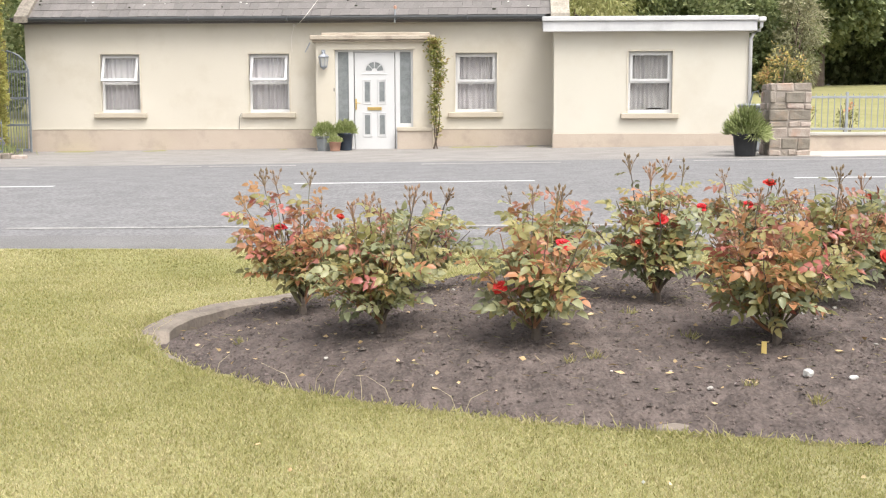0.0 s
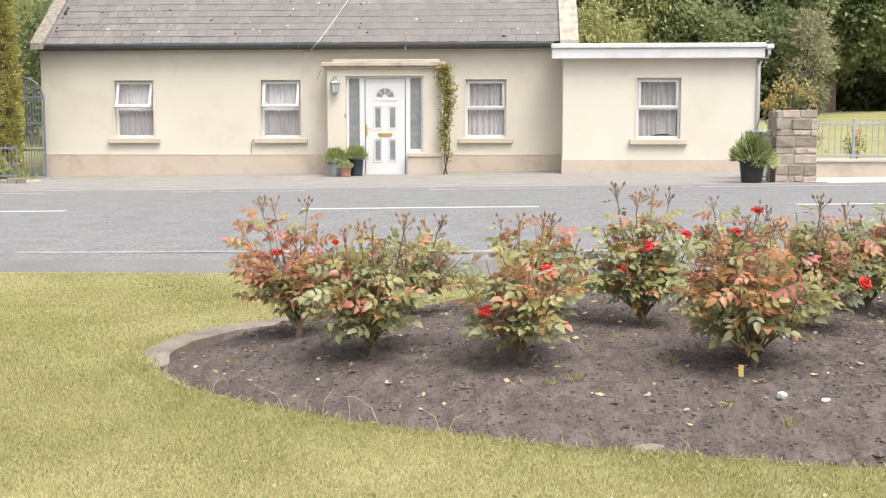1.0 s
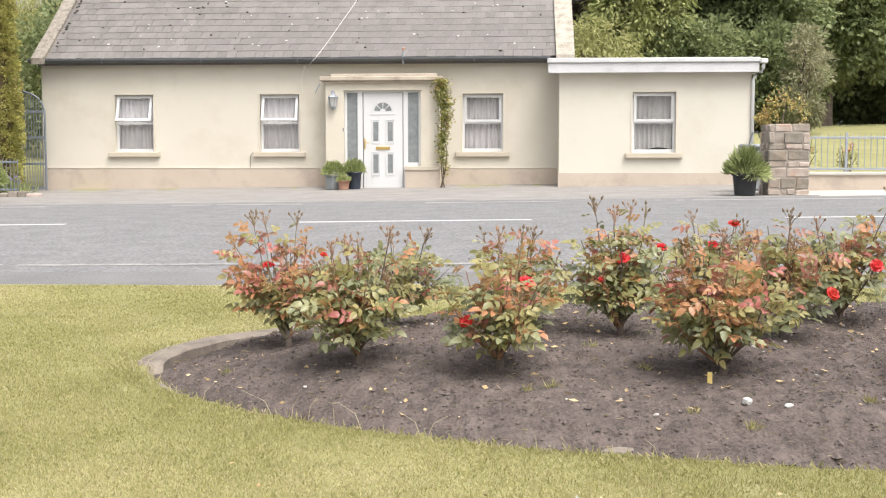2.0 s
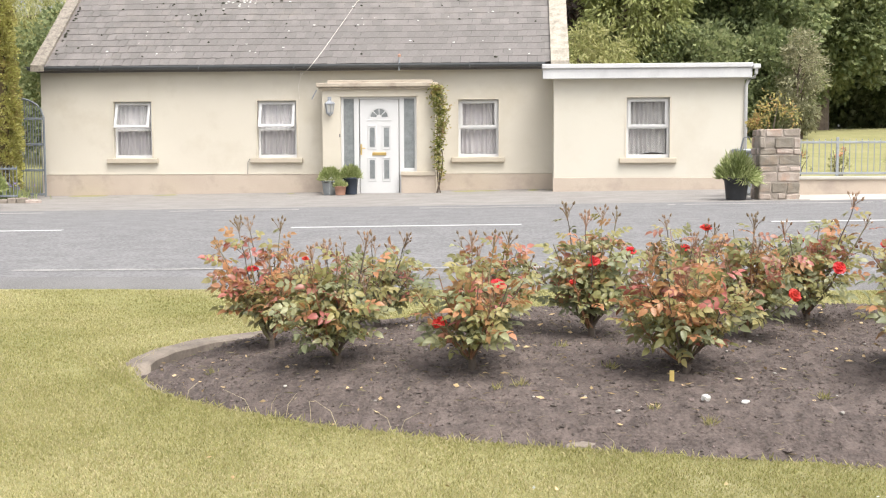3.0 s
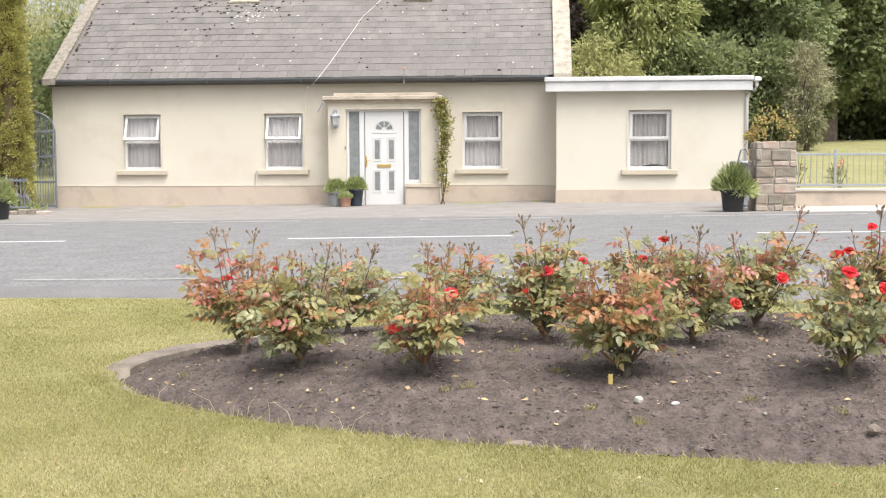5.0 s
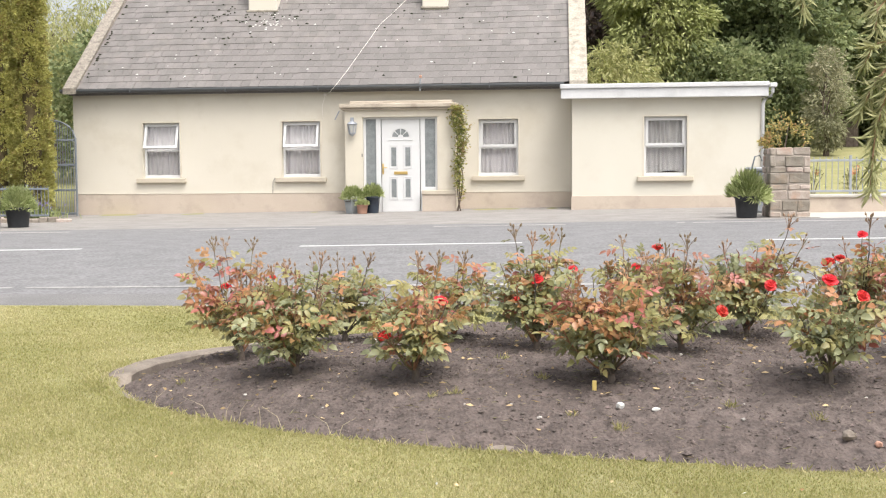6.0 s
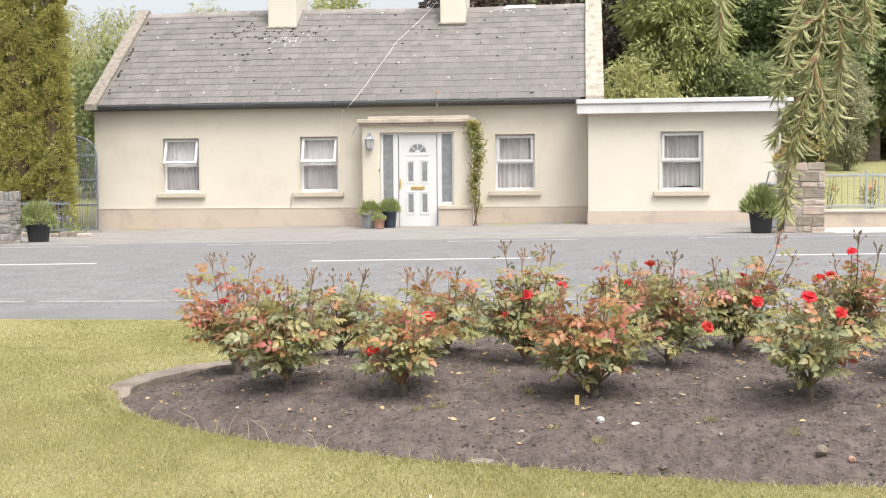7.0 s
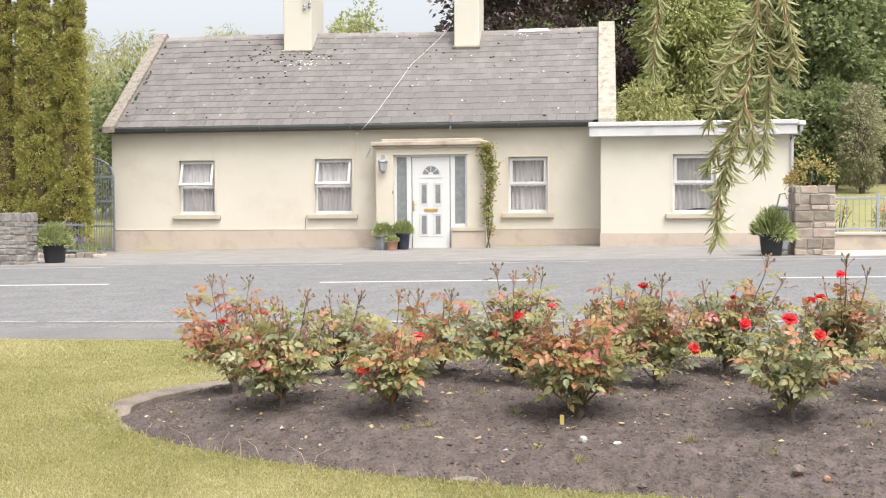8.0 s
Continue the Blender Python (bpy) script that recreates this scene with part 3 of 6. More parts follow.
c1 = chimney(-7.15, -6.44, 27.3, 28.6, 7.0)
chimney(-2.86, -2.25, 27.3, 28.5, 7.0)
for q, (ix, iz) in enumerate(((-6.60, 6.27), (-6.60, 5.97), (-6.47, 6.02))):
    bm = lathe(bmesh.new(), [(0.012, -0.07), (0.045, -0.05), (0.03, -0.01), (0.045, 0.02), (0.03, 0.05), (0.01, 0.07)], (ix, 27.26, iz), 10)
    box(bm, ix - 0.012, ix + 0.012, 27.26, 27.32, iz - 0.012, iz + 0.012)
    sub("insulator", bm, M["lantern"], c1, "dark porcelain insulator")
bm = tube(bmesh.new(), [(-6.60, 27.24, 6.27), (-6.50, 27.2, 6.33), (-6.45, 27.2, 6.2), (-6.47, 27.22, 6.02)], 0.008, 5)
sub("cable_loop", bm, M["gutter"], c1)

# ---- extension ----
EX0, EX1, EY = 0.69, 4.61, 24.1
ext = thing("extension", "pale cream flat-roofed side extension with white fascia", "house", (2.6, 24.1, 0))
ext_win = (2.20, 3.09, 0.79, 2.04)
wall_with_openings("front_wall", EX0, EX1, EY, EY + 0.32, -0.4, 2.62, [ext_win], M["pale"], ext)
part("side_wall", boxed(EX1 - 0.32, EX1, EY + 0.32, 29.5, -0.4, 2.60), M["pale"], ext)
part("side_wall", boxed(EX0, EX0 + 0.3, EY + 0.32, FY - 0.002, -0.4, 2.60), M["pale"], ext)
part("back_wall", boxed(FX1 + 0.01, EX1 - 0.32, 29.2, 29.5, -0.4, 2.60), M["pale"], ext)
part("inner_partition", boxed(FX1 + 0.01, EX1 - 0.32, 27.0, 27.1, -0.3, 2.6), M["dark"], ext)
part("plinth", boxed(EX0 - 0.02, EX1 + 0.02, EY - 0.022, EY - 0.001, -0.4, 0.375, bevel=0.006), M["plinth"], ext, "pinkish-beige painted plinth")
part("roof", boxed(EX0 - 0.22, EX1 + 0.09, EY - 0.2, 29.6, 2.56, 2.69, bevel=0.01), M["grey_trim"], ext, "flat felt roof")
part("fascia", boxed(EX0 - 0.24, EX1 + 0.1, EY - 0.235, EY - 0.201, 2.42, 2.62, bevel=0.006), M["fascia"], ext, "white fascia board")
part("fascia_edge", boxed(EX0 - 0.26, EX1 + 0.12, EY - 0.275, EY - 0.16, 2.622, 2.72, bevel=0.015), M["fascia"], ext, "white gutter along the roof edge")
part("soffit", boxed(EX0 - 0.22, EX1 + 0.085, EY - 0.2, EY - 0.002, 2.43, 2.45), M["fascia"], ext)
part("fascia", boxed(EX1 + 0.091, EX1 + 0.115, EY - 0.2, 29.6, 2.42, 2.62), M["fascia"], ext)
bm = bmesh.new()
tube(bm, [(EX1 + 0.20, EY - 0.2, 2.62), (EX1 + 0.19, EY - 0.2, 2.50), (EX1 + 0.17, EY - 0.16, 2.43), (EX1 + 0.06, EY - 0.06, 2.36), (EX1 + 0.03, EY - 0.03, 2.28), (EX1 + 0.03, EY - 0.03, 0.06)], 0.036, 10)
part("downpipe", bm, M["white"], ext, "white plastic downpipe", True)
part("outlet", boxed(EX1 + 0.121, EX1 + 0.27, EY - 0.29, EY - 0.14, 2.60, 2.69, bevel=0.015), M["white"], ext)
# curtain cloth coloured darker here to imitate a dimmer interior
window_unit(*ext_win, EY, ext, False, 0.0, 9, "net_grey", 0.09)

# ---- porch ----
porch = thing("porch", "cream rendered entrance porch with flat moulded canopy", "porch", (-3.04, 24.4, 0))
bm_holes = [(door_hole[0], door_hole[1], -0.4, 2.11)]
wall_with_openings("porch_wall", PX0, PX1, PY, PY + 0.2, -0.4, 2.38, bm_holes, M["porch"], porch)
part("porch_side", boxed(PX0, PX0 + 0.2, PY + 0.2, FY - 0.001, -0.4, 2.38), M["porch"], porch)
part("porch_side", boxed(PX1 - 0.2, PX1, PY + 0.2, FY - 0.001, -0.4, 2.38), M["porch"], porch)
bm = bmesh.new()
box(bm, PX0 - 0.11, PX1 + 0.08, PY - 0.13, FY - 0.001, 2.31, 2.40, 0.012)
box(bm, PX0 - 0.07, PX1 + 0.05, PY - 0.08, FY - 0.001, 2.265, 2.31, 0.012)
box(bm, PX0 + 0.1, PX1 - 0.05, PY + 0.08, FY - 0.001, 2.40, 2.47, 0.012)
part("canopy", bm, M["canopy"], porch, "moulded flat canopy with stained edge")
part("reveal_band", boxed(door_hole[0] - 0.05, door_hole[1] + 0.05, PY - 0.012, PY - 0.001, 2.112, 2.15, bevel=0.004), M["porch"], porch)
# low sill walls under the side lights
part("ledge", boxed(-2.56, PX1 + 0.03, PY - 0.09, PY + 0.12, 0.42, 0.51, bevel=0.012), M["sill"], porch, "painted ledge over the low wall")
part("low_wall", boxed(-2.55, PX1 + 0.012, PY - 0.06, PY + 0.12, -0.4, 0.42), M["plinth"], porch)
part("low_wall", boxed(PX0 - 0.012, -3.53, PY - 0.012, PY + 0.12, -0.4, 0.14), M["plinth"], porch)
# white frame: posts, head, side lights
bm = bmesh.new()
yd = PY + 0.08
for a, b in ((-3.86, -3.805), (-3.58, -3.47), (-2.60, -2.50), (-2.275, -2.22)):
    box(bm, a, b, yd, yd + 0.08, 0.0, 2.11, 0.006)
for a, b in ((-3.805, -3.58), (-2.50, -2.275)):
    box(bm, a, b, yd, yd + 0.08, 2.07, 2.11, 0.005)
box(bm, -3.47, -2.60, yd, yd + 0.08, 2.065, 2.11, 0.005)
box(bm, -2.50, -2.275, yd, yd + 0.08, 0.50, 0.585, 0.005)
box(bm, -3.805, -3.58, yd, yd + 0.08, 0.08, 0.16, 0.005)
box(bm, -3.47, -2.60, yd - 0.03, yd + 0.08, -0.05, 0.035, 0.005)
part("door_frame", bm, M["white"], porch, "white upvc door frame with side lights")
part("side_light", boxed(-3.805, -3.58, yd + 0.03, yd + 0.045, 0.16, 2.07), M["obscured"], porch, "tall obscured grey glass")
part("side_light", boxed(-2.50, -2.275, yd + 0.03, yd + 0.045, 0.585, 2.07), M["obscured"], porch, "tall obscured grey glass")
# door leaf with raised mouldings, fanlight and four glazed slots
door = part("door", boxed(-3.455, -2.615, yd + 0.012, yd + 0.06, 0.04, 2.06, bevel=0.006), M["white"], porch, "white panelled front door")
DX, yl = -3.035, yd + 0.012


def ring(bm, x0, x1, z0, z1, w, y0, y1):
    box(bm, x0, x0 + w, y0, y1, z0, z1, 0.004)
    box(bm, x1 - w, x1, y0, y1, z0, z1, 0.004)
    box(bm, x0 + w, x1 - w, y0, y1, z0, z0 + w, 0.004)
    box(bm, x0 + w, x1 - w, y0, y1, z1 - w, z1, 0.004)


bm = bmesh.new()
for gx in (-0.155, 0.155):
    for z0, z1 in ((0.36, 0.76), (1.04, 1.45)):
        ring(bm, DX + gx - 0.095, DX + gx + 0.095, z0 - 0.055, z1 + 0.055, 0.022, yl - 0.012, yl + 0.003)
        ring(bm, DX + gx - 0.066, DX + gx + 0.066, z0 - 0.015, z1 + 0.015, 0.012, yl - 0.008, yl + 0.003)
box(bm, DX - 0.265, DX + 0.265, yl - 0.012, yl + 0.003, 1.60, 1.625, 0.004)
arc = [(DX + r * math.cos(a), 1.665 + r * math.sin(a)) for r, rng in ((0.235, range(0, 17)), (0.205, range(16, -1, -1))) for a in [k * math.pi / 16 for k in rng]]
prism(bm, arc, "y", yl - 0.012, yl + 0.003)
sub("moulding", bm, M["white"], door)
for gx in (-0.155, 0.155):
    for z0, z1 in ((0.36, 0.76), (1.04, 1.45)):
        sub("glazed_slot", boxed(DX + gx - 0.055, DX + gx + 0.055, yl - 0.0045, yl + 0.003, z0, z1), M["obscured"], door, "narrow obscured glass slot")
for q in range(4):
    a0, a1 = q * math.pi / 4 + 0.07, (q + 1) * math.pi / 4 - 0.07
    fan = [(DX + r * math.cos(a), 1.672 + r * math.sin(a)) for r, rng in ((0.185, range(0, 7)), (0.06, range(6, -1, -1))) for a in [a0 + (a1 - a0) * k / 6 for k in rng]]
    sub("fan_pane", prism(bmesh.new(), fan, "y", yl - 0.0045, yl + 0.003), M["obscured"], door)
sub("letterbox", boxed(DX - 0.15, DX + 0.15, yl - 0.022, yl + 0.002, 0.86, 0.925, bevel=0.006), M["gold"], door, "brass letterbox")
bm = boxed(-3.445, -3.41, yl - 0.012, yl + 0.002, 0.87, 1.10, bevel=0.005)
tube(bm, [(-3.428, yl - 0.01, 1.02), (-3.428, yl - 0.055, 1.02), (-3.33, yl - 0.06, 1.005)], 0.009, 8)
sub("door_handle", bm, M["gold"], door, "brass lever handle")
part("bell_push", boxed(-3.885, -3.865, PY - 0.02, PY - 0.001, 1.25, 1.32, bevel=0.004), M["gutter"], porch)
part("iron_bracket", tube(bmesh.new(), [(-4.36, PY - 0.05, 2.26), (-4.47, PY - 0.02, 2.06)], 0.014, 6), M["lantern"], porch)
part("step", boxed(-3.5, -2.57, PY - 0.12, PY + 0.1, -0.2, 0.02, bevel=0.012), M["concrete"], porch)

lantern = thing("wall_lantern", "grey metal lantern fixed to the porch wall", "lamp", (-4.07, 24.38, 1.9))
lx, ly = -4.07, PY - 0.12
part("arm", tube(bmesh.new(), [(lx - 0.02, PY, 2.06), (lx - 0.02, ly, 2.07), (lx, ly, 2.03)], 0.012, 8), M["lantern"], lantern)
part("hood", lathe(bmesh.new(), [(0.11, 0), (0.115, 0.012), (0.09, 0.045), (0.035, 0.07), (0.012, 0.085)], (lx, ly, 1.95), 6), M["lantern"], lantern)
bm = bmesh.new()
for k in range(6):
    a = k * math.pi / 3
    tube(bm, [(lx + 0.07 * math.cos(a), ly + 0.07 * math.sin(a), 1.775), (lx + 0.098 * math.cos(a), ly + 0.098 * math.sin(a), 1.95)], 0.009, 5)
part("cage", bm, M["lantern"], lantern)
part("lantern_base", lathe(bmesh.new(), [(0.01, -0.06), (0.03, -0.045), (0.075, 0), (0.08, 0.02)], (lx, ly, 1.755), 6), M["lantern"], lantern)
part("lantern_glass", lathe(bmesh.new(), [(0.062, 0), (0.088, 0.17)], (lx, ly, 1.776), 6), M["lantern_pane"], lantern)
part("backplate", boxed(lx - 0.06, lx + 0.02, PY - 0.02, PY - 0.001, 2.0, 2.11, bevel=0.005), M["lantern"], lantern)

# overhead service cable lying over the roof to the wall, and down to the window
cable = thing("service_cable", "thin pale cable slung over the roof to the eave", "cable", (-4.86, 24.9, 2.65))
pts = [on_roof(-3.05, SL + 0.1, 0.12), on_roof(-3.21, 3.87, 0.085), on_roof(-3.58, 3.0, 0.08), on_roof(-3.80, 2.53, 0.08), on_roof(-3.96, 1.87, 0.08), on_roof(-4.153, 1.13, 0.08), on_roof(-4.304, 0.53, 0.08), on_roof(-4.406, 0.18, 0.08), Vector((-4.48, 24.58, 2.83)), Vector((-4.55, 24.57, 2.75)), Vector((-4.68, 24.78, 2.67)), Vector((-4.80, 24.96, 2.65))]
part("cable", tube(bmesh.new(), pts, 0.005, 6), M["cable"], cable)
part("drop_wire", tube(bmesh.new(), [(-4.80, 24.985, 2.66), (-4.87, 24.985, 2.4), (-4.86, 24.985, 2.18), (-4.85, 24.985, 2.10)], 0.005, 5), M["cable"], cable)
part("drop_wire", tube(bmesh.new(), [(-5.97, 24.96, 0.80), (-6.02, 24.97, 0.72), (-6.03, 24.97, 0.46)], 0.006, 5), M["gutter"], cable)
part("hook", boxed(-4.83, -4.77, 24.95, 24.998, 2.63, 2.69, bevel=0.01), M["cable"], cable)
overhead = thing("overhead_wire", "thin power line crossing above the roof", "cable", (-6.7, 27.2, 6.27))
part("wire", tube(bmesh.new(), [(-6.7, 27.2, 6.30), (-1, 27.0, 6.24), (6, 26.6, 6.33), (30, 25, 7.4)], 0.008, 5), M["lantern"], overhead)
mast = thing("roof_stub_pipe", "short rusty pipe stub standing at the eave", "pipe", (-2.62, 24.7, 2.8))
part("pipe", tube(bmesh.new(), [(-2.62, 24.68, 2.68), (-2.61, 24.68, 2.98)], 0.018, 8), M["rail"], mast)
part("cowl", lathe(bmesh.new(), [(0.03, 0), (0.035, 0.05), (0.01, 0.07)], (-2.61, 24.68, 2.97), 8), M["terracotta"], mast)

# ---- rose bed ----
bed = thing("flower_bed", "oval bed of dark dug soil with a concrete edging strip", "flower bed", (BED_C[0], BED_C[1], LAWN_Z), kind="structure")
sheet("soil", steps((-2.1, 2.6, 380), (2.6, 6.1, 40)), steps((3.56, 6.0, 205), (6.0, 7.5, 50)), soil_z, M["soil"], bed, lambda x, y: math.hypot(*bed_uv(x, y)) < 0.992, "dark crumbly dug soil")
verts, faces = [], []
NK = 260
for i in range(NK):
    a = i * 2 * math.pi / NK
    jit = 0.012 * noise.noise(Vector((math.cos(a) * 14, math.sin(a) * 14, 0)))
    up = 0.008 * noise.noise(Vector((math.cos(a) * 9, math.sin(a) * 9, 5)))
    if math.sin(a) < -0.1:
        up -= 0.05 - (0.095 if math.cos(a) > -0.5 else 0.04) * max(0.0, noise.noise(Vector((math.cos(a) * 6.5, 2.3, 5))))
    for inset, z in ((-0.01 + jit, -0.16), (-0.01 + jit, 0.013), (0.006, 0.02), (0.10 + jit, 0.014), (0.115 + jit, 0.004), (0.115 + jit, -0.16)):
        x, y = bed_edge(a, 1.0, inset)
        verts.append((x, y, LAWN_Z + z + up))
    for k in range(6):
        b = ((i + 1) % NK) * 6
        faces.append((i * 6 + k, i * 6 + (k + 1) % 6, b + (k + 1) % 6, b + k))
raw("edging_strip", verts, faces, M["kerb"], bed, "flat concrete edging, partly covered by soil", smooth=False)

# crumbs of soil
rng = np.random.default_rng(11)
octa = np.array([(1, 0, 0), (-1, 0, 0), (0, 1, 0), (0, -1, 0), (0, 0, 1), (0, 0, -1)], float)
octf = [(0, 2, 4), (2, 1, 4), (1, 3, 4), (3, 0, 4), (2, 0, 5), (1, 2, 5), (3, 1, 5), (0, 3, 5)]


def lumps(name, n, size, material, parent, label, seed, flat=0.7, region=(-1.9, 2.9, 3.62, 7.2), rim=0.97):
    rng = np.random.default_rng(seed)
    v, f = [], []
    while len(f) < 8 * n:
        x, y = rng.uniform(region[0], region[1]), rng.uniform(region[2], region[3])
        if math.hypot(*bed_uv(x, y)) > rim:
            continue
        s = size[0] * (size[1] / size[0]) ** (rng.random() ** 2.2)
        pts = octa * rng.uniform(0.6, 1.1, (6, 3)) * s * np.array((1, 1, flat))
        a = rng.uniform(0, 6.28)
        pts = pts @ np.array([[math.cos(a), -math.sin(a), 0], [math.sin(a), math.cos(a), 0], [0, 0, 1]])
        k = len(v)
        z = soil_z(x, y) + s * flat * 0.12
        v += [tuple(p + (x, y, z)) for p in pts]
        f += [tuple(k + q for q in t) for t in octf]
    ob = raw(name, v, f, material, parent, label)
    return tagged(ob, kind="stuff")


lumps("soil_crumbs", 26000, (0.0025, 0.011), M["clod"], bed, "crumbs and clods of dark soil", 5)
lumps("soil_lumps", 5000, (0.006, 0.014), M["clod"], bed, "small lumps of soil", 9)
lumps("soil_clods", 260, (0.012, 0.03), M["clod"], bed, "larger clods of soil", 6, 0.6)

# single stones lying on the bed
def stone(x, y, size, seed, label, flat=0.6, material="pebble"):
    rng = np.random.default_rng(seed)
    bm = bmesh.new()
    bmesh.ops.create_icosphere(bm, subdivisions=2, radius=1)
    off = Vector(rng.uniform(-9, 9, 3))
    z, turned = soil_z(x, y), Euler((0, 0, rng.uniform(0, 6)))
    for v in bm.verts:
        k = 1 + 0.35 * noise.noise(v.co * 1.2 + off) + 0.12 * noise.noise(v.co * 3 + off)
        v.co = Vector((v.co.x * size[0] * k, v.co.y * size[1] * k, v.co.z * size[2] * k))
        v.co.rotate(turned)
        v.co += Vector((x, y, z + size[2] * flat))
    ob = part("stone", bm, M[material], None)
    return tagged(ob, label, "stone", "stones on the bed")


stone(0.612, 4.138, (0.017, 0.015, 0.015), 1, "small white stone lying on dark soil", 0.8, "white_stone")
stone(0.75, 4.11, (0.02, 0.012, 0.008), 2, "small flat white stone lying on dark soil", 0.6, "white_stone")
stone(0.15, 3.92, (0.06, 0.035, 0.016), 3, "flat greyish slab of stone at the bed edge", 0.6, "kerb")
stone(1.42, 3.84, (0.026, 0.022, 0.02), 4, "rounded grey stone at the bed edge", 0.7, "kerb")
stone(1.52, 3.82, (0.015, 0.014, 0.012), 5, "small orange-brown stone at the bed edge", 0.7, "terracotta")
rng = random.Random(4)
for k in range(46):
    while True:
        x, y = rng.uniform(-1.6, 2.4), rng.uniform(3.95, 5.8)
        if math.hypot(*bed_uv(x, y)) < 0.93:
            break
    s = rng.uniform(0.004, 0.010)
    stone(x, y, (s * rng.uniform(0.9, 1.5), s, s * 0.7), 30 + k, "pale pebble lying on dark soil")

# fallen leaves and bits
n = 420
r2 = np.random.default_rng(8)
roots, dirs = [], []
while len(roots) < n:
    x, y = r2.uniform(-1.8, 2.6), r2.uniform(3.9, 6.4)
    if math.hypot(*bed_uv(x, y)) < 0.96:
        roots.append((x, y, soil_z(x, y) + 0.008))
        a = r2.uniform(0, 6.28)
        dirs.append((math.cos(a), math.sin(a), r2.uniform(-0.05, 0.25)))
tagged(scatter("fallen_leaves", np.array(roots), np.array(dirs), r2.uniform(0.008, 0.04, n), r2.uniform(0.004, 0.018, n), M["dead_leaf"], bed, "dry tan fallen leaves and bits", seed=3), kind="stuff")

# small tufts of weed on the soil
for k, (x, y, s) in enumerate(((-0.06, 4.33, 0.06), (0.30, 4.55, 0.07), (-0.15, 4.28, 0.05), (0.42, 4.12, 0.05), (0.6, 3.98, 0.07), (-1.45, 4.95, 0.05), (1.05, 4.2, 0.06), (1.35, 4.0, 0.06), (0.12, 4.85, 0.05), (1.8, 4.4, 0.06))):
    r3 = np.random.default_rng(60 + k)
    c = np.array((x, y, soil_z(x, y) - 0.004))
    m = 26
    d = r3.normal(size=(m, 3)) * (0.5, 0.5, 0.15) + (0, 0, 0.7)
    tuft = scatter("weed_tuft", c + r3.normal(size=(m, 3)) * (0.012, 0.012, 0), d, r3.uniform(0.35, 0.85, m) * s, 0.003, M["grass"], None, seed=k)
    tagged(tuft, "small tuft of grass weed growing in soil", "weed", "weeds in the bed")

# ---- roses ----


def leaf_mesh(name, material, seed, leaflets=5):
    """A compound rose leaf along +y: a stalk with folded, curved leaflets."""
    rng = random.Random(seed)
    v, f = [], []
    def leaflet(base, d, length, width, drop):
        s = Vector((d.y, -d.x, 0))
        cup = rng.uniform(0.08, 0.22) * width
        def pt(t, w, h):
            return tuple(Vector(base) + d * (length * t) + s * (width * w) + Vector((0, 0, h - drop * t * t * length)))
        k = len(v)
        v.extend([pt(0, 0, 0), pt(0.26, -0.47, cup), pt(0.66, -0.43, cup), pt(1, 0, 0), pt(0.66, 0.43, cup), pt(0.26, 0.47, cup), pt(0.34, 0, 0), pt(0.7, 0, 0)])
        f.extend([(k, k + 6, k + 1), (k + 1, k + 6, k + 7, k + 2), (k + 2, k + 7, k + 3), (k, k + 5, k + 6), (k + 5, k + 4, k + 7, k + 6), (k + 4, k + 3, k + 7)])
    stalk = 0.045
    rows = 2 if leaflets == 5 else 1
    for r in range(rows):
        y = stalk + 0.034 * r
        z = -0.006 * r
        for sg in (-1, 1):
            a = radians(rng.uniform(48, 72))
            leaflet((0, y, z), Vector((sg * math.sin(a), math.cos(a), 0)), rng.uniform(0.036, 0.044) * (1 + 0.1 * r), rng.uniform(0.023, 0.028), rng.uniform(0.15, 0.5))
    leaflet((0, stalk + 0.034 * (rows - 1) + 0.02, -0.012), Vector((rng.uniform(-0.15, 0.15), 1, 0)).normalized(), rng.uniform(0.047, 0.058), rng.uniform(0.031, 0.037), rng.uniform(0.2, 0.6))
    k = len(v)
    v.extend([(-0.0012, 0, 0), (0.0012, 0, 0), (0.0008, stalk + 0.05, -0.01), (-0.0008, stalk + 0.05, -0.01)])
    f.append((k, k + 1, k + 2, k + 3))
    me = bpy.data.meshes.new(name)
    me.from_pydata(v, [], f)
    me.update()
    me.polygons.foreach_set("use_smooth", [True] * len(me.polygons))
    me.materials.append(M[material])
    return me


LEAVES = {key: [leaf_mesh("rose_leaf_" + key, "leaf_" + key, 7 * k + ord(key[0]), 5 if k < 3 else 3) for k in range(4)] for key in ("green", "olive", "bronze", "red")}


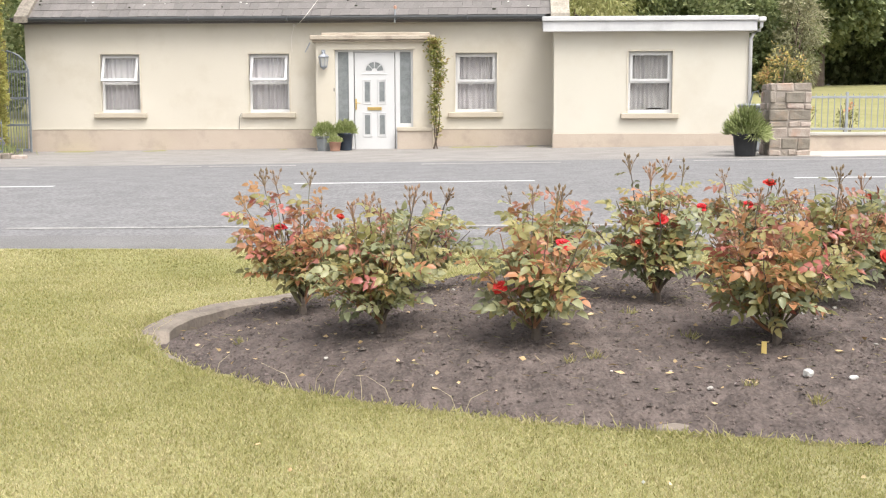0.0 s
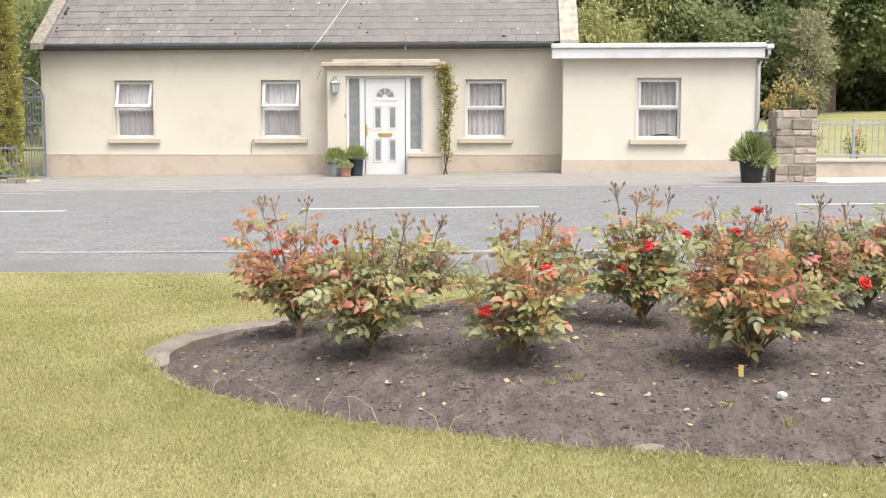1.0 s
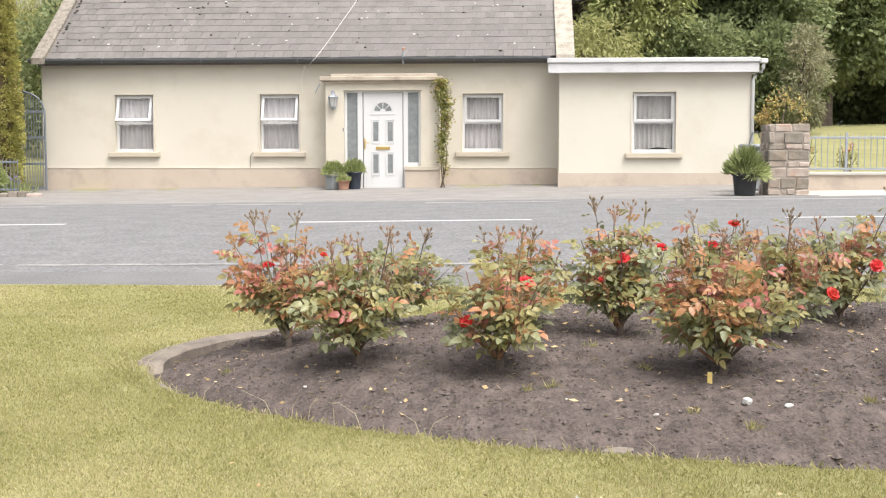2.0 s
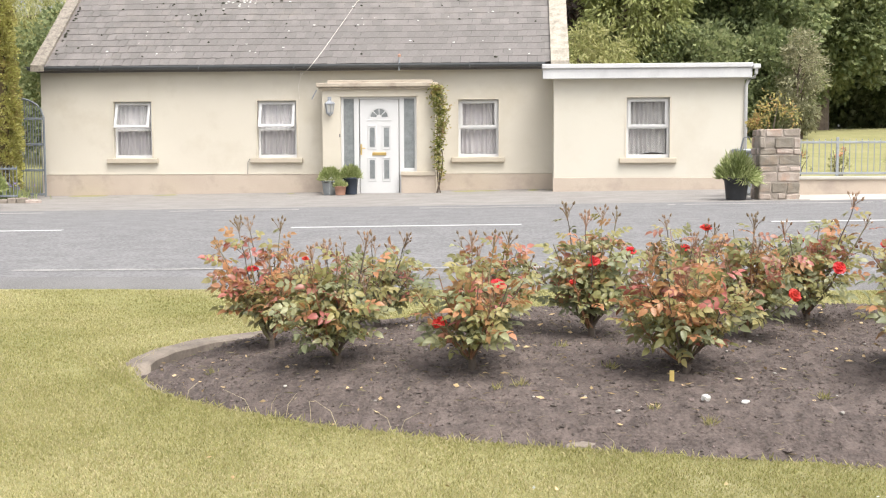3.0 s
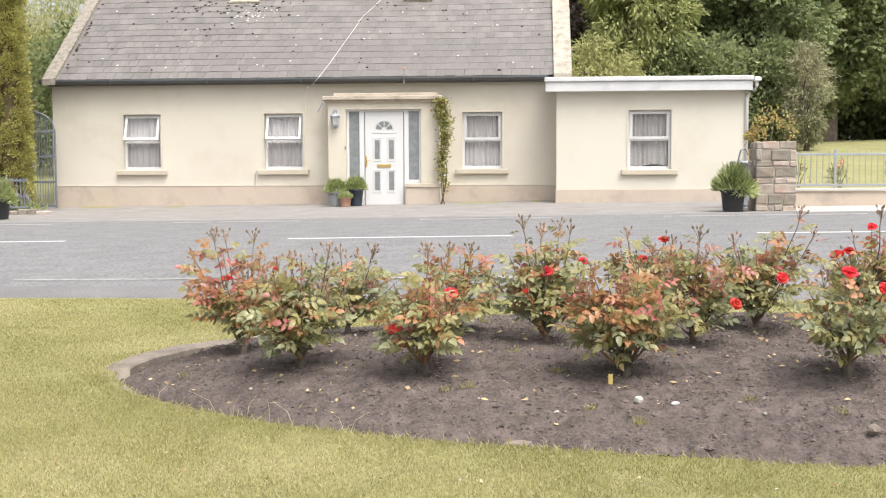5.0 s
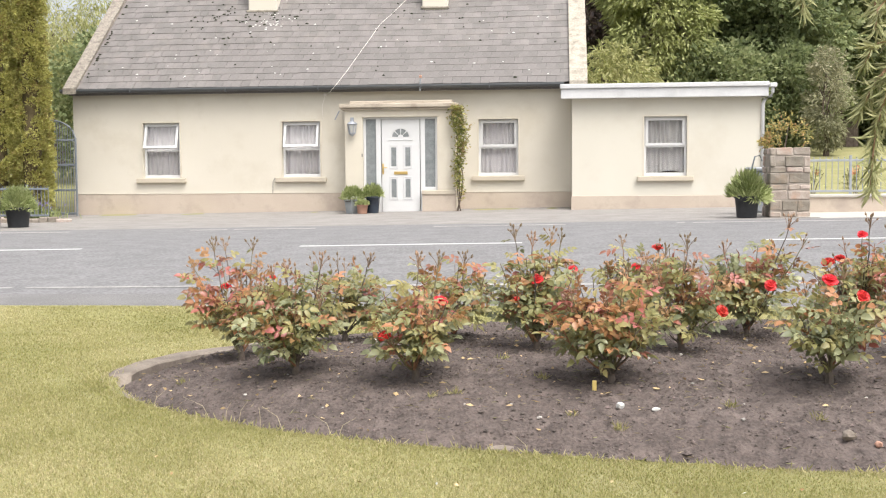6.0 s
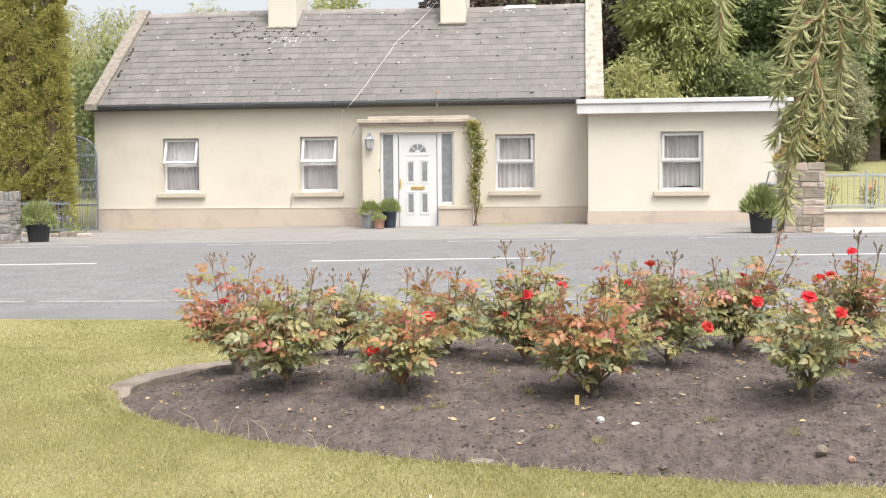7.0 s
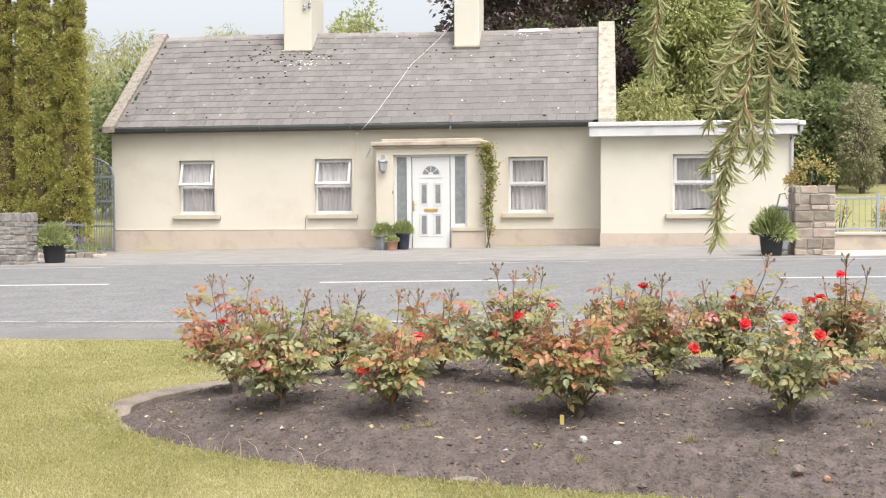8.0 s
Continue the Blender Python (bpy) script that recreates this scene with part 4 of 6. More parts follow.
def flower_mesh(seed):
    rng = random.Random(seed)
    v, f = [], []
    for ring_n, count, r0, lift, open_a in ((0, 6, 0.030, 0.0, 62), (1, 5, 0.025, 0.006, 42), (2, 4, 0.019, 0.009, 22), (3, 3, 0.012, 0.011, 8)):
        for q in range(count):
            a = q * 2 * math.pi / count + ring_n * 0.7 + rng.uniform(-0.15, 0.15)
            o = radians(open_a + rng.uniform(-8, 8))
            d = Vector((math.cos(a) * math.sin(o), math.sin(a) * math.sin(o), math.cos(o)))
            s = Vector((-math.sin(a), math.cos(a), 0))
            inw = d.cross(s)
            L, W = r0 * rng.uniform(0.95, 1.15), r0 * rng.uniform(0.62, 0.78)
            k = len(v)
            base = Vector((0, 0, lift))
            for t, w, c in ((0, 0.25, 0), (0.55, 0.95, -0.22), (0.9, 0.8, -0.16), (1.0, 0.3, -0.02)):
                for sg in (-1, 1):
                    v.append(tuple(base + d * (L * t) + s * (W * w * sg) + inw * (c * L * -1) * (1 if t < 0.9 else 0.4)))
            v.extend([tuple(base + d * (L * 0.55) + inw * (0.32 * L)), tuple(base + d * (L * 1.02) - inw * 0.15 * L)])
            f.extend([(k, k + 1, k + 8), (k, k + 8, k + 2), (k + 1, k + 3, k + 8), (k + 2, k + 8, k + 9, k + 4), (k + 8, k + 3, k + 5, k + 9), (k + 4, k + 9, k + 6), (k + 9, k + 5, k + 7), (k + 6, k + 9, k + 7)])
    me = bpy.data.meshes.new("rose_flower")
    me.from_pydata(v, [], f)
    me.update()
    me.polygons.foreach_set("use_smooth", [True] * len(me.polygons))
    me.materials.append(M["petal"])
    return me


FLOWERS = [flower_mesh(k) for k in range(3)]


def bud_mesh(seed, count):
    """A spray of buds on thin stalks, along +z from its root."""
    rng = random.Random(seed)
    bm = bmesh.new()
    for q in range(count):
        a = q * 2.4 + rng.uniform(-0.4, 0.4)
        lean = rng.uniform(0.2, 0.75) if q else 0.05
        L = rng.uniform(0.03, 0.065)
        top = Vector((math.cos(a) * math.sin(lean), math.sin(a) * math.sin(lean), math.cos(lean))) * L
        tube(bm, [(0, 0, rng.uniform(-0.02, 0.0)), tuple(top * 0.5 + Vector((0, 0, 0.003))), tuple(top)], [0.0018, 0.0013, 0.0013], 4)
        d = top.normalized()
        u = d.orthogonal().normalized()
        w = d.cross(u)
        s = rng.uniform(0.75, 1.15)
        prof = ((0.0025, 0), (0.0052, 0.004), (0.0052, 0.010), (0.0026, 0.015), (0.0006, 0.019))
        rings = [[bm.verts.new(top + d * (h * s) + (u * math.cos(k * 1.2566) + w * math.sin(k * 1.2566)) * (r * s)) for k in range(5)] for r, h in prof]
        for p, r in zip(rings, rings[1:]):
            for k in range(5):
                bm.faces.new((p[k], p[(k + 1) % 5], r[(k + 1) % 5], r[k]))
    me = bpy.data.meshes.new("rose_buds")
    bm.to_mesh(me)
    bm.free()
    me.materials.append(M["bud"])
    return me


BUDS = [bud_mesh(3, 9), bud_mesh(4, 6), bud_mesh(5, 4), bud_mesh(8, 11)]


def piece(name, me, parent, m):
    ob = new(name, me)
    ob.parent = parent
    ob.matrix_parent_inverse = Matrix.Translation(-Vector(parent["base"]))
    ob.matrix_basis = m
    return ob


def aim(p, d, up=Vector((0, 0, 1)), size=1.0):
    """A pose at p with +y along d and +z near up."""
    y = d.normalized()
    x = y.cross(up)
    x = x.normalized() if x.length > 1e-4 else y.orthogonal().normalized()
    z = x.cross(y)
    m = Matrix((x, y, z)).transposed().to_4x4()
    return Matrix.Translation(p) @ m @ Matrix.Scale(size, 4)


def rose_bush(x, y, radius, height, label, bronze=0.5, tips=(), flowers=(), canes=9, seed=0, lean=(0, 0), dense=1.0):
    rng = random.Random(seed)
    z0 = soil_z(x, y) - 0.01
    radius *= 1.12
    height *= 1.08
    base = Vector((x, y, z0))
    bush = thing("rose_bush", label, "rose bush", tuple(base), "rose bushes")
    ends = [(Vector(t), "buds") for t in tips] + [(Vector(t[:3]), "flower") for t in flowers]
    sizes = {len(tips) + i: (t[3] if len(t) > 3 else 1.0) for i, t in enumerate(flowers)}
    for k in range(canes):
        a = k * 2.4 + rng.uniform(-0.3, 0.3)
        r = radius * math.sqrt((k + 0.5) / canes) * rng.uniform(0.85, 1.1)
        h = height * (1 - 0.30 * (r / radius) ** 2) * rng.uniform(0.95, 1.2)
        ends.append((base + Vector((math.cos(a) * r + lean[0], math.sin(a) * r + lean[1], h)), rng.choice(("buds", "leafy", "leafy", "smallbuds"))))
    blooms = [Vector(t[:3]) for t in flowers]
    # woody crown
    bm = bmesh.new()
    tube(bm, [base + Vector((0, 0, -0.03)), base + Vector((0.006, 0, 0.03)), base + Vector((0, 0.004, 0.085))], [0.021, 0.017, 0.012], 7)
    part("stump", bm, M["cane_brown"], bush, "gnarled brown rootstock")

    def put_leaf(p, d, rel, size):
        if any(abs(p.x - g.x) < 0.06 and -0.25 < p.y - g.y < 0.03 and -0.05 < p.z - g.z < 0.09 for g in blooms):
            return
        if p.z - z0 < 0.105:
            return
        u = rng.random()
        w = bronze * max(0.0, min(1.0, (rel - 0.25) / 0.5))
        key = "bronze" if u < 0.52 * w else "red" if u < 0.74 * w else "olive" if u < 0.74 * w + 0.24 + 0.2 * rel else "green"
        up = Vector((rng.uniform(-0.8, 0.8), rng.uniform(-1.2, 0.3), 0.8))
        piece("leaf", rng.choice(LEAVES[key]), bush, aim(p, d, up, size))

    for k, (end, what) in enumerate(ends):
        start = base + Vector((rng.uniform(-0.014, 0.014), rng.uniform(-0.014, 0.014), 0.05))
        span = end - start
        ctrl = start + Vector((span.x * rng.uniform(0.35, 0.6), span.y * rng.uniform(0.35, 0.6), span.z * rng.uniform(0.25, 0.42)))
        pts = []
        for q in range(9):
            t = q / 8
            p = start * (1 - t) ** 2 + ctrl * (2 * t * (1 - t)) + end * t * t
            pts.append(p + Vector((rng.uniform(-1, 1), rng.uniform(-1, 1), 0)) * 0.006 * (0 < q < 8))
        thick = rng.uniform(0.005, 0.0075)
        bm = tube(bmesh.new(), pts, [thick * (1 - 0.72 * q / 8) for q in range(9)], 5)
        twigs = []
        for q in (3, 4, 5, 6):
            if rng.random() < 0.78:
                a = rng.uniform(0, 6.28)
                L = rng.uniform(0.06, 0.13) * (1.2 - q * 0.08)
                e = pts[q] + Vector((math.cos(a) * L, math.sin(a) * L, L * rng.uniform(0.1, 0.7)))
                m = (pts[q] + e) / 2 + Vector((0, 0, 0.01))
                tube(bm, [pts[q], m, e], [0.0026, 0.002, 0.0014], 4)
                twigs.append((pts[q], m, e))
        part("cane", bm, M["cane_brown"] if k % 3 == 0 else M["cane_green"] if rng.random() < 0.7 else M["cane_red"], bush)
        ga = rng.uniform(0, 6.28)
        length = sum((b - a).length for a, b in zip(pts, pts[1:]))
        count = int(length / 0.031 * dense)
        for q in range(count):
            t = 0.34 + 0.66 * q / max(1, count - 1)
            if what != "leafy" and t > 0.95:
                continue
            f = t * 8
            i = min(7, int(f))
            p = pts[i].lerp(pts[i + 1], f - i)
            rel = (p.z - z0) / height
            if what == "buds" and rel > 1.1 and rng.random() < 0.3:
                continue
            ga += 2.4
            put_leaf(p, Vector((math.cos(ga), math.sin(ga), rng.uniform(-0.35, 0.55))), rel, rng.uniform(0.6, 0.95) * (0.8 if rel > 1.12 else 1.0))
        for a, m, e in twigs:
            for q in range(4):
                p = m.lerp(e, q / 3)
                ga += 2.4
                d = (e - a).normalized() + Vector((math.cos(ga), math.sin(ga), rng.uniform(-0.4, 0.3))) * 0.9
                put_leaf(p, d, (p.z - z0) / height, rng.uniform(0.6, 0.95))
        tilt = (pts[8] - pts[6]).normalized()
        if what == "flower":
            face = (tilt + Vector((rng.uniform(-0.3, 0.3), -0.75, 0.35))).normalized()
            piece("flower", FLOWERS[k % 3], bush, Matrix.Translation(end) @ face.to_track_quat("Z", "Y").to_matrix().to_4x4() @ Matrix.Scale(rng.uniform(1.05, 1.2) * sizes[k], 4))
            if rng.random() < 0.6:
                piece("inflorescence", BUDS[2], bush, Matrix.Translation(pts[7]) @ tilt.to_track_quat("Z", "Y").to_matrix().to_4x4())
        elif what in ("buds", "smallbuds"):
            me = BUDS[k % 4] if what == "buds" else BUDS[2]
            top = end - tilt * 0.05 if what == "buds" else end
            piece("inflorescence", me, bush, Matrix.Translation(top) @ (tilt + Vector((0, 0, 0.6))).normalized().to_track_quat("Z", "Y").to_matrix().to_4x4())
    return bush


rose_bush(-0.857, 4.804, 0.25, 0.40, "leafy green rose bush with bronze shoots and bud sprays", 0.36, tips=[(-0.716, 4.797, 0.421), (-0.98, 4.86, 0.36), (-0.86, 4.86, 0.36), (-0.92, 4.9, 0.37)], canes=13, seed=1)
rose_bush(-1.25, 5.28, 0.21, 0.42, "rose bush with red and bronze shoots at the bed's end", 1.15, tips=[(-1.433, 5.631, 0.437), (-1.254, 5.585, 0.44), (-1.524, 5.322, 0.355), (-1.47, 5.55, 0.44)], flowers=[(-1.37, 5.45, 0.20, 0.9), (-1.08, 5.3, 0.27, 0.55)], canes=9, seed=2, lean=(-0.08, 0.1))
rose_bush(-0.80, 5.75, 0.24, 0.36, "rose bush with dull green leaves behind the front row", 0.45, tips=[(-0.62, 5.6, 0.36)], canes=9, seed=3)
rose_bush(-0.266, 4.586, 0.23, 0.37, "low rose bush with bronze leaves and two red blooms", 0.65, tips=[(-0.27, 4.8, 0.42), (-0.17, 4.8, 0.42)], flowers=[(-0.389, 4.549, 0.075), (-0.16, 4.68, 0.215)], canes=11, seed=4)
rose_bush(-0.18, 5.55, 0.23, 0.38, "rose bush with olive and bronze leaves behind the front row", 0.6, canes=8, seed=5)
rose_bush(0.257, 5.183, 0.23, 0.40, "upright dark green rose bush with tall bud sprays", 0.42, tips=[(0.146, 5.305, 0.525), (0.339, 5.546, 0.495), (0.39, 5.35, 0.5), (0.24, 5.3, 0.48)], flowers=[(0.264, 5.155, 0.271), (0.17, 5.08, 0.19, 0.45), (0.44, 5.2, 0.32, 0.7)], canes=10, seed=6)
rose_bush(0.59, 4.50, 0.28, 0.40, "broad rose bush covered in bronze-orange young leaves", 0.78, tips=[(0.44, 4.5, 0.36), (0.66, 4.65, 0.36)], canes=15, seed=7)
rose_bush(0.953, 5.155, 0.22, 0.40, "rose bush with mixed green and orange leaves", 0.65, tips=[(0.986, 5.146, 0.482), (0.83, 5.2, 0.36)], flowers=[(1.121, 4.985, 0.143)], canes=10, seed=8)
rose_bush(0.80, 5.98, 0.22, 0.40, "rose bush with small red blooms on tall stems", 0.6, tips=[(0.736, 6.32, 0.413), (0.98, 6.1, 0.38)], flowers=[(0.928, 6.119, 0.363), (0.80, 6.0, 0.27, 0.8)], canes=8, seed=9)
rose_bush(1.345, 5.66, 0.24, 0.42, "rose bush with green leaves, red blooms and tall buds", 0.55, tips=[(1.558, 5.593, 0.56), (1.22, 5.65, 0.42), (1.66, 5.7, 0.45)], flowers=[(1.401, 5.30, 0.235, 0.85), (1.445, 6.2, 0.29, 0.9)], canes=10, seed=10)
rose_bush(1.491, 4.473, 0.23, 0.36, "rose bush with large green leaves and bright red blooms", 0.25, flowers=[(1.473, 4.401, 0.337, 0.95), (1.569, 4.264, 0.289, 0.85)], canes=9, seed=11)
rose_bush(1.98, 5.846, 0.23, 0.42, "rose bush with bronze shoots and bright red blooms", 0.6, tips=[(1.95, 5.6, 0.56), (2.08, 5.7, 0.49)], flowers=[(1.825, 5.937, 0.293, 1.1), (1.885, 5.94, 0.315, 0.95), (1.963, 5.803, 0.454, 0.8)], canes=10, seed=12)
rose_bush(2.12, 4.95, 0.22, 0.38, "green rose bush at the middle of the bed", 0.5, tips=[(2.1, 4.9, 0.4)], flowers=[(2.12, 5.15, 0.3, 0.8)], canes=8, seed=13)
rose_bush(2.5, 5.4, 0.24, 0.40, "green rose bush with orange shoots", 0.6, flowers=[(2.4, 5.3, 0.28)], canes=8, seed=14)
tag = tagged(part("plant_tag", box(bmesh.new(), 0.508, 0.526, 4.352, 4.357, -0.2, -0.07, 0.001), M["tag"], None), "yellow plastic plant tag stuck in the soil", "plant tag")

# ---- trees and shrubs ----


def crown_points(rng, centre, size, clumps, per, clump_r, hollow=0.55, flat=0.75, skirt=0.0, full=False):
    """Leaf roots and directions in clumps spread over an uneven crown."""
    out, dirs = [], []
    for _ in range(clumps):
        d = rng.normal(size=3)
        d /= np.linalg.norm(d)
        if d[2] < -0.45 and not full:
            d[2] *= -0.5
        r = hollow + (1 - hollow) * rng.random() ** 0.5
        wob = 1 + 0.22 * noise.noise(Vector(d * 2.1) + Vector((centre[0], centre[1], 0)))
        c = np.array(centre) + d * r * wob * np.array(size)
        k = int(per * rng.uniform(0.6, 1.4))
        q = rng.normal(size=(k, 3))
        q /= np.linalg.norm(q, axis=1, keepdims=True)
        cr = clump_r * rng.uniform(0.6, 1.35)
        p = c + q * (rng.random((k, 1)) ** 0.4) * cr * np.array((1, 1, flat))
        out.append(p)
        dirs.append(q * 0.7 + d * 0.5 + np.array((0, 0, -0.25 - skirt)) + rng.normal(size=(k, 3)) * 0.3)
    return np.concatenate(out), np.concatenate(dirs)


def broad_tree(name, label, x, y, height, size, leaf, clumps, per, clump_r, leaf_len, leaf_w, seed, low=0.35, trunk_r=0.25, bend=0.4, skirt=0.0, hollow=0.55, full=False):
    rng = np.random.default_rng(seed)
    z0 = float(gz(x, y)) - 0.1
    t = thing(name, label, "tree", (x, y, z0))
    cz = z0 + height - size[2]
    bm = bmesh.new()
    tube(bm, [(x, y, z0), (x + 0.05, y, z0 + height * 0.2), (x - 0.1, y + 0.1, z0 + height * 0.45), (x, y, z0 + height * 0.8)], [trunk_r * 1.25, trunk_r, trunk_r * 0.7, trunk_r * 0.2], 10)
    part("trunk", bm, M["bark"], t)
    for k in range(9):
        a = k * 2.4
        s = 0.25 + 0.06 * k
        p0 = Vector((x, y, z0 + height * s))
        e = Vector((x + math.cos(a) * size[0] * 0.75, y + math.sin(a) * size[1] * 0.75, cz + size[2] * rng.uniform(-0.4, 0.5)))
        m = p0.lerp(e, 0.5) + Vector((0, 0, 0.25))
        part("limb", tube(bmesh.new(), [p0, m, e], [trunk_r * 0.4, trunk_r * 0.22, 0.02], 6), M["bark"], t)
    p, d = crown_points(rng, (x, y, cz), size, clumps, per, clump_r, hollow, 0.75, skirt, full)
    n = len(p)
    scatter("crown", p, d, leaf_len * rng.uniform(0.6, 1.3, n), leaf_w * rng.uniform(0.6, 1.3, n), M[leaf], t, bend=bend, seed=seed)
    return t


def column_conifer(x, y, height, radius, seed):
    """A dense columnar conifer of upright flattened sprays."""
    rng = np.random.default_rng(seed)
    z0 = float(gz(x, y)) - 0.05
    t = thing("columnar_conifer", "tall dense dark green columnar conifer", "tree", (x, y, z0), "row of conifers")
    part("trunk", tube(bmesh.new(), [(x, y, z0), (x, y, z0 + height * 0.5), (x, y, z0 + height * 0.95)], [0.14, 0.1, 0.02], 8), M["bark"], t)
    n = 820
    h = rng.random(n) ** 0.95
    a = rng.uniform(0, 6.283, n)
    prof = radius * np.interp(h, [0, 0.05, 0.14, 0.3, 0.55, 0.85, 1.0], [0.8, 1.15, 1.25, 1.05, 0.86, 0.62, 0.06])
    r = prof * rng.uniform(0.7, 1.04, n)
    c = np.stack([x + r * np.cos(a), y + r * np.sin(a), z0 + 0.1 + h * (height - 0.2)], 1)
    size = rng.uniform(0.08, 0.16, n) * (0.65 + 0.4 * prof / radius)
    per = 72
    C, A, S = np.repeat(c, per, 0), np.repeat(a, per), np.repeat(size, per)[:, None]
    q = rng.normal(size=(len(C), 3))
    q /= np.linalg.norm(q, axis=1, keepdims=True)
    out = np.stack([np.cos(A) * 0.8, np.sin(A) * 0.8, np.full(len(A), 0.55)], 1)
    q = np.where((q * out).sum(1, keepdims=True) < -0.15, -q, q)
    roots = C + q * S * np.array((0.9, 0.9, 1.15)) * (0.55 + 0.4 * rng.random((len(C), 1)))
    d = q * 0.9 + out * 0.5 + rng.normal(size=(len(C), 3)) * 0.3
    scatter("foliage", roots, d, rng.uniform(0.042, 0.078, len(C)), rng.uniform(0.024, 0.044, len(C)), M["thuja"], t, bend=0.5, seed=seed)
    # solid core, coloured dark for the shade behind the sprays
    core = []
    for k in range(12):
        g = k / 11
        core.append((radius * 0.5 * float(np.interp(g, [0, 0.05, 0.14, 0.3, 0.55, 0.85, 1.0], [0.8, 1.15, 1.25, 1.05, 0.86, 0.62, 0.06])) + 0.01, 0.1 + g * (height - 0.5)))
    part("shade_core", lathe(bmesh.new(), core, (x, y, z0), 14), M["thuja_shade"], t, "solid dark core with the crown's inner shade in its colour")
    return t


column_conifer(-12.27, 23.1, 9.4, 0.335, 1)
column_conifer(-11.52, 23.0, 9.2, 0.325, 2)
column_conifer(-10.83, 23.2, 8.8, 0.30, 3)
column_conifer(-13.05, 23.3, 9.2, 0.37, 4)

broad_tree("willow_tree", "pale yellow-green weeping willow behind the cottage", -17.0, 38, 6.1, (3.6, 3.5, 3.0), "willow", 270, 120, 0.75, 0.22, 0.04, 21, skirt=1.1, hollow=0.35)
broad_tree("willow_tree", "wispy crown of a willow behind the ridge", -13.0, 42, 7.3, (1.3, 1.4, 2.0), "willow", 34, 60, 0.5, 0.24, 0.04, 22, skirt=1.1, hollow=0.3)
broad_tree("garden_tree", "green tree behind the chimney", -8.9, 44, 7.5, (1.1, 1.1, 2.2), "ash", 44, 90, 0.6, 0.16, 0.10, 23, hollow=0.3)
broad_tree("copper_beech", "dark purple copper beech behind the cottage", -0.4, 44, 13.0, (4.8, 4.2, 6.2), "beech", 520, 100, 0.95, 0.2, 0.13, 24, trunk_r=0.4)
broad_tree("ash_tree", "light green ash tree behind the extension", 3.7, 38.5, 9.0, (1.7, 1.6, 4.3), "ash", 230, 105, 0.6, 0.22, 0.085, 25, hollow=0.4, skirt=0.4, full=True)
broad_tree("small_sumac", "yellow-green feathery shrub behind the flat roof", 1.7, 33.5, 3.7, (1.7, 1.0, 1.7), "willow", 90, 70, 0.42, 0.2, 0.05, 26, trunk_r=0.08, hollow=0.3, skirt=0.5, full=True)
broad_tree("sycamore", "large mid-green sycamore behind the garden", 7.0, 41.5, 11.0, (3.7, 3.2, 5.5), "syc", 900, 95, 0.6, 0.19, 0.18, 27, trunk_r=0.4, hollow=0.45, full=True)
broad_tree("sycamore", "large mid-green sycamore at the garden's edge", 11.4, 45, 11.6, (3.9, 3.4, 5.0), "syc", 760, 90, 0.65, 0.19, 0.18, 28, trunk_r=0.4, hollow=0.45, full=True)
broad_tree("sycamore", "broad dark green tree beyond the garden", 17.0, 47, 12.0, (4.8, 4.0, 5.0), "syc", 430, 95, 1.0, 0.22, 0.18, 29, trunk_r=0.45, hollow=0.6, full=True)
broad_tree("conifer_shrub", "greyish soft conifer shrub in the garden", 8.75, 36.5, 3.5, (0.66, 0.65, 1.7), "cypress", 90, 60, 0.26, 0.13, 0.045, 30, trunk_r=0.08, hollow=0.35, skirt=0.2, full=True)
broad_tree("garden_shrub", "dark green shrub below the sycamore", 5.6, 38.0, 3.8, (1.9, 1.2, 1.9), "syc", 150, 90, 0.5, 0.16, 0.12, 31, trunk_r=0.09, hollow=0.4, full=True)
broad_tree("garden_shrub", "dark green shrub below the sycamore", 8.0, 38.6, 3.6, (1.6, 1.2, 1.8), "syc", 130, 90, 0.5, 0.16, 0.12, 33, trunk_r=0.09, hollow=0.4, full=True)
broad_tree("garden_shrub", "green shrub behind the cottage gable", -13.0, 33, 4.6, (2.2, 1.5, 2.2), "syc", 140, 80, 0.55, 0.16, 0.10, 32, trunk_r=0.1, hollow=0.4, full=True)
# distant wood that closes the view
for k, (x, y) in enumerate(((-46, 75), (-36, 70), (-27, 72), (-18, 76), (-9, 74), (0, 72), (8, 76), (15, 70), (22, 74), (30, 66), (38, 70), (48, 72))):
    broad_tree("woodland_tree", "dark green tree of the distant wood", x, y, 8.0 if x < -5 else 12.8, (6.4, 4.0, 4.0 if x < -5 else 6.4), "syc", 260, 80, 1.5, 0.36, 0.3, 50 + k, trunk_r=0.4, hollow=0.5, full=True)

for k in range(8):
    broad_tree("hedge_tree", "dark green hedgerow tree beyond the garden", 4.0 + 3.1 * k, 53 + (k % 2) * 1.5, 5.6, (2.4, 1.8, 2.8), "syc", 130, 75, 0.8, 0.24, 0.2, 80 + k, trunk_r=0.15, hollow=0.35, full=True)

# ---- larch beside the path: one bough hangs into view ----
larch = thing("larch_tree", "larch with a drooping soft green bough", "tree", (3.6, 2.4, LAWN_Z))
part("trunk", tube(bmesh.new(), [(3.6, 2.4, LAWN_Z - 0.1), (3.62, 2.4, 1.5), (3.58, 2.42, 3.6), (3.6, 2.4, 6.5)], [0.17, 0.14, 0.11, 0.03], 12), M["bark"], larch)
part("bough", tube(bmesh.new(), [(3.6, 2.4, 2.9), (2.6, 2.1, 2.85), (1.7, 1.8, 2.5), (1.1, 1.66, 1.9), (0.985, 1.65, 1.35)], [0.055, 0.04, 0.025, 0.012, 0.006], 7), M["bark"], larch)
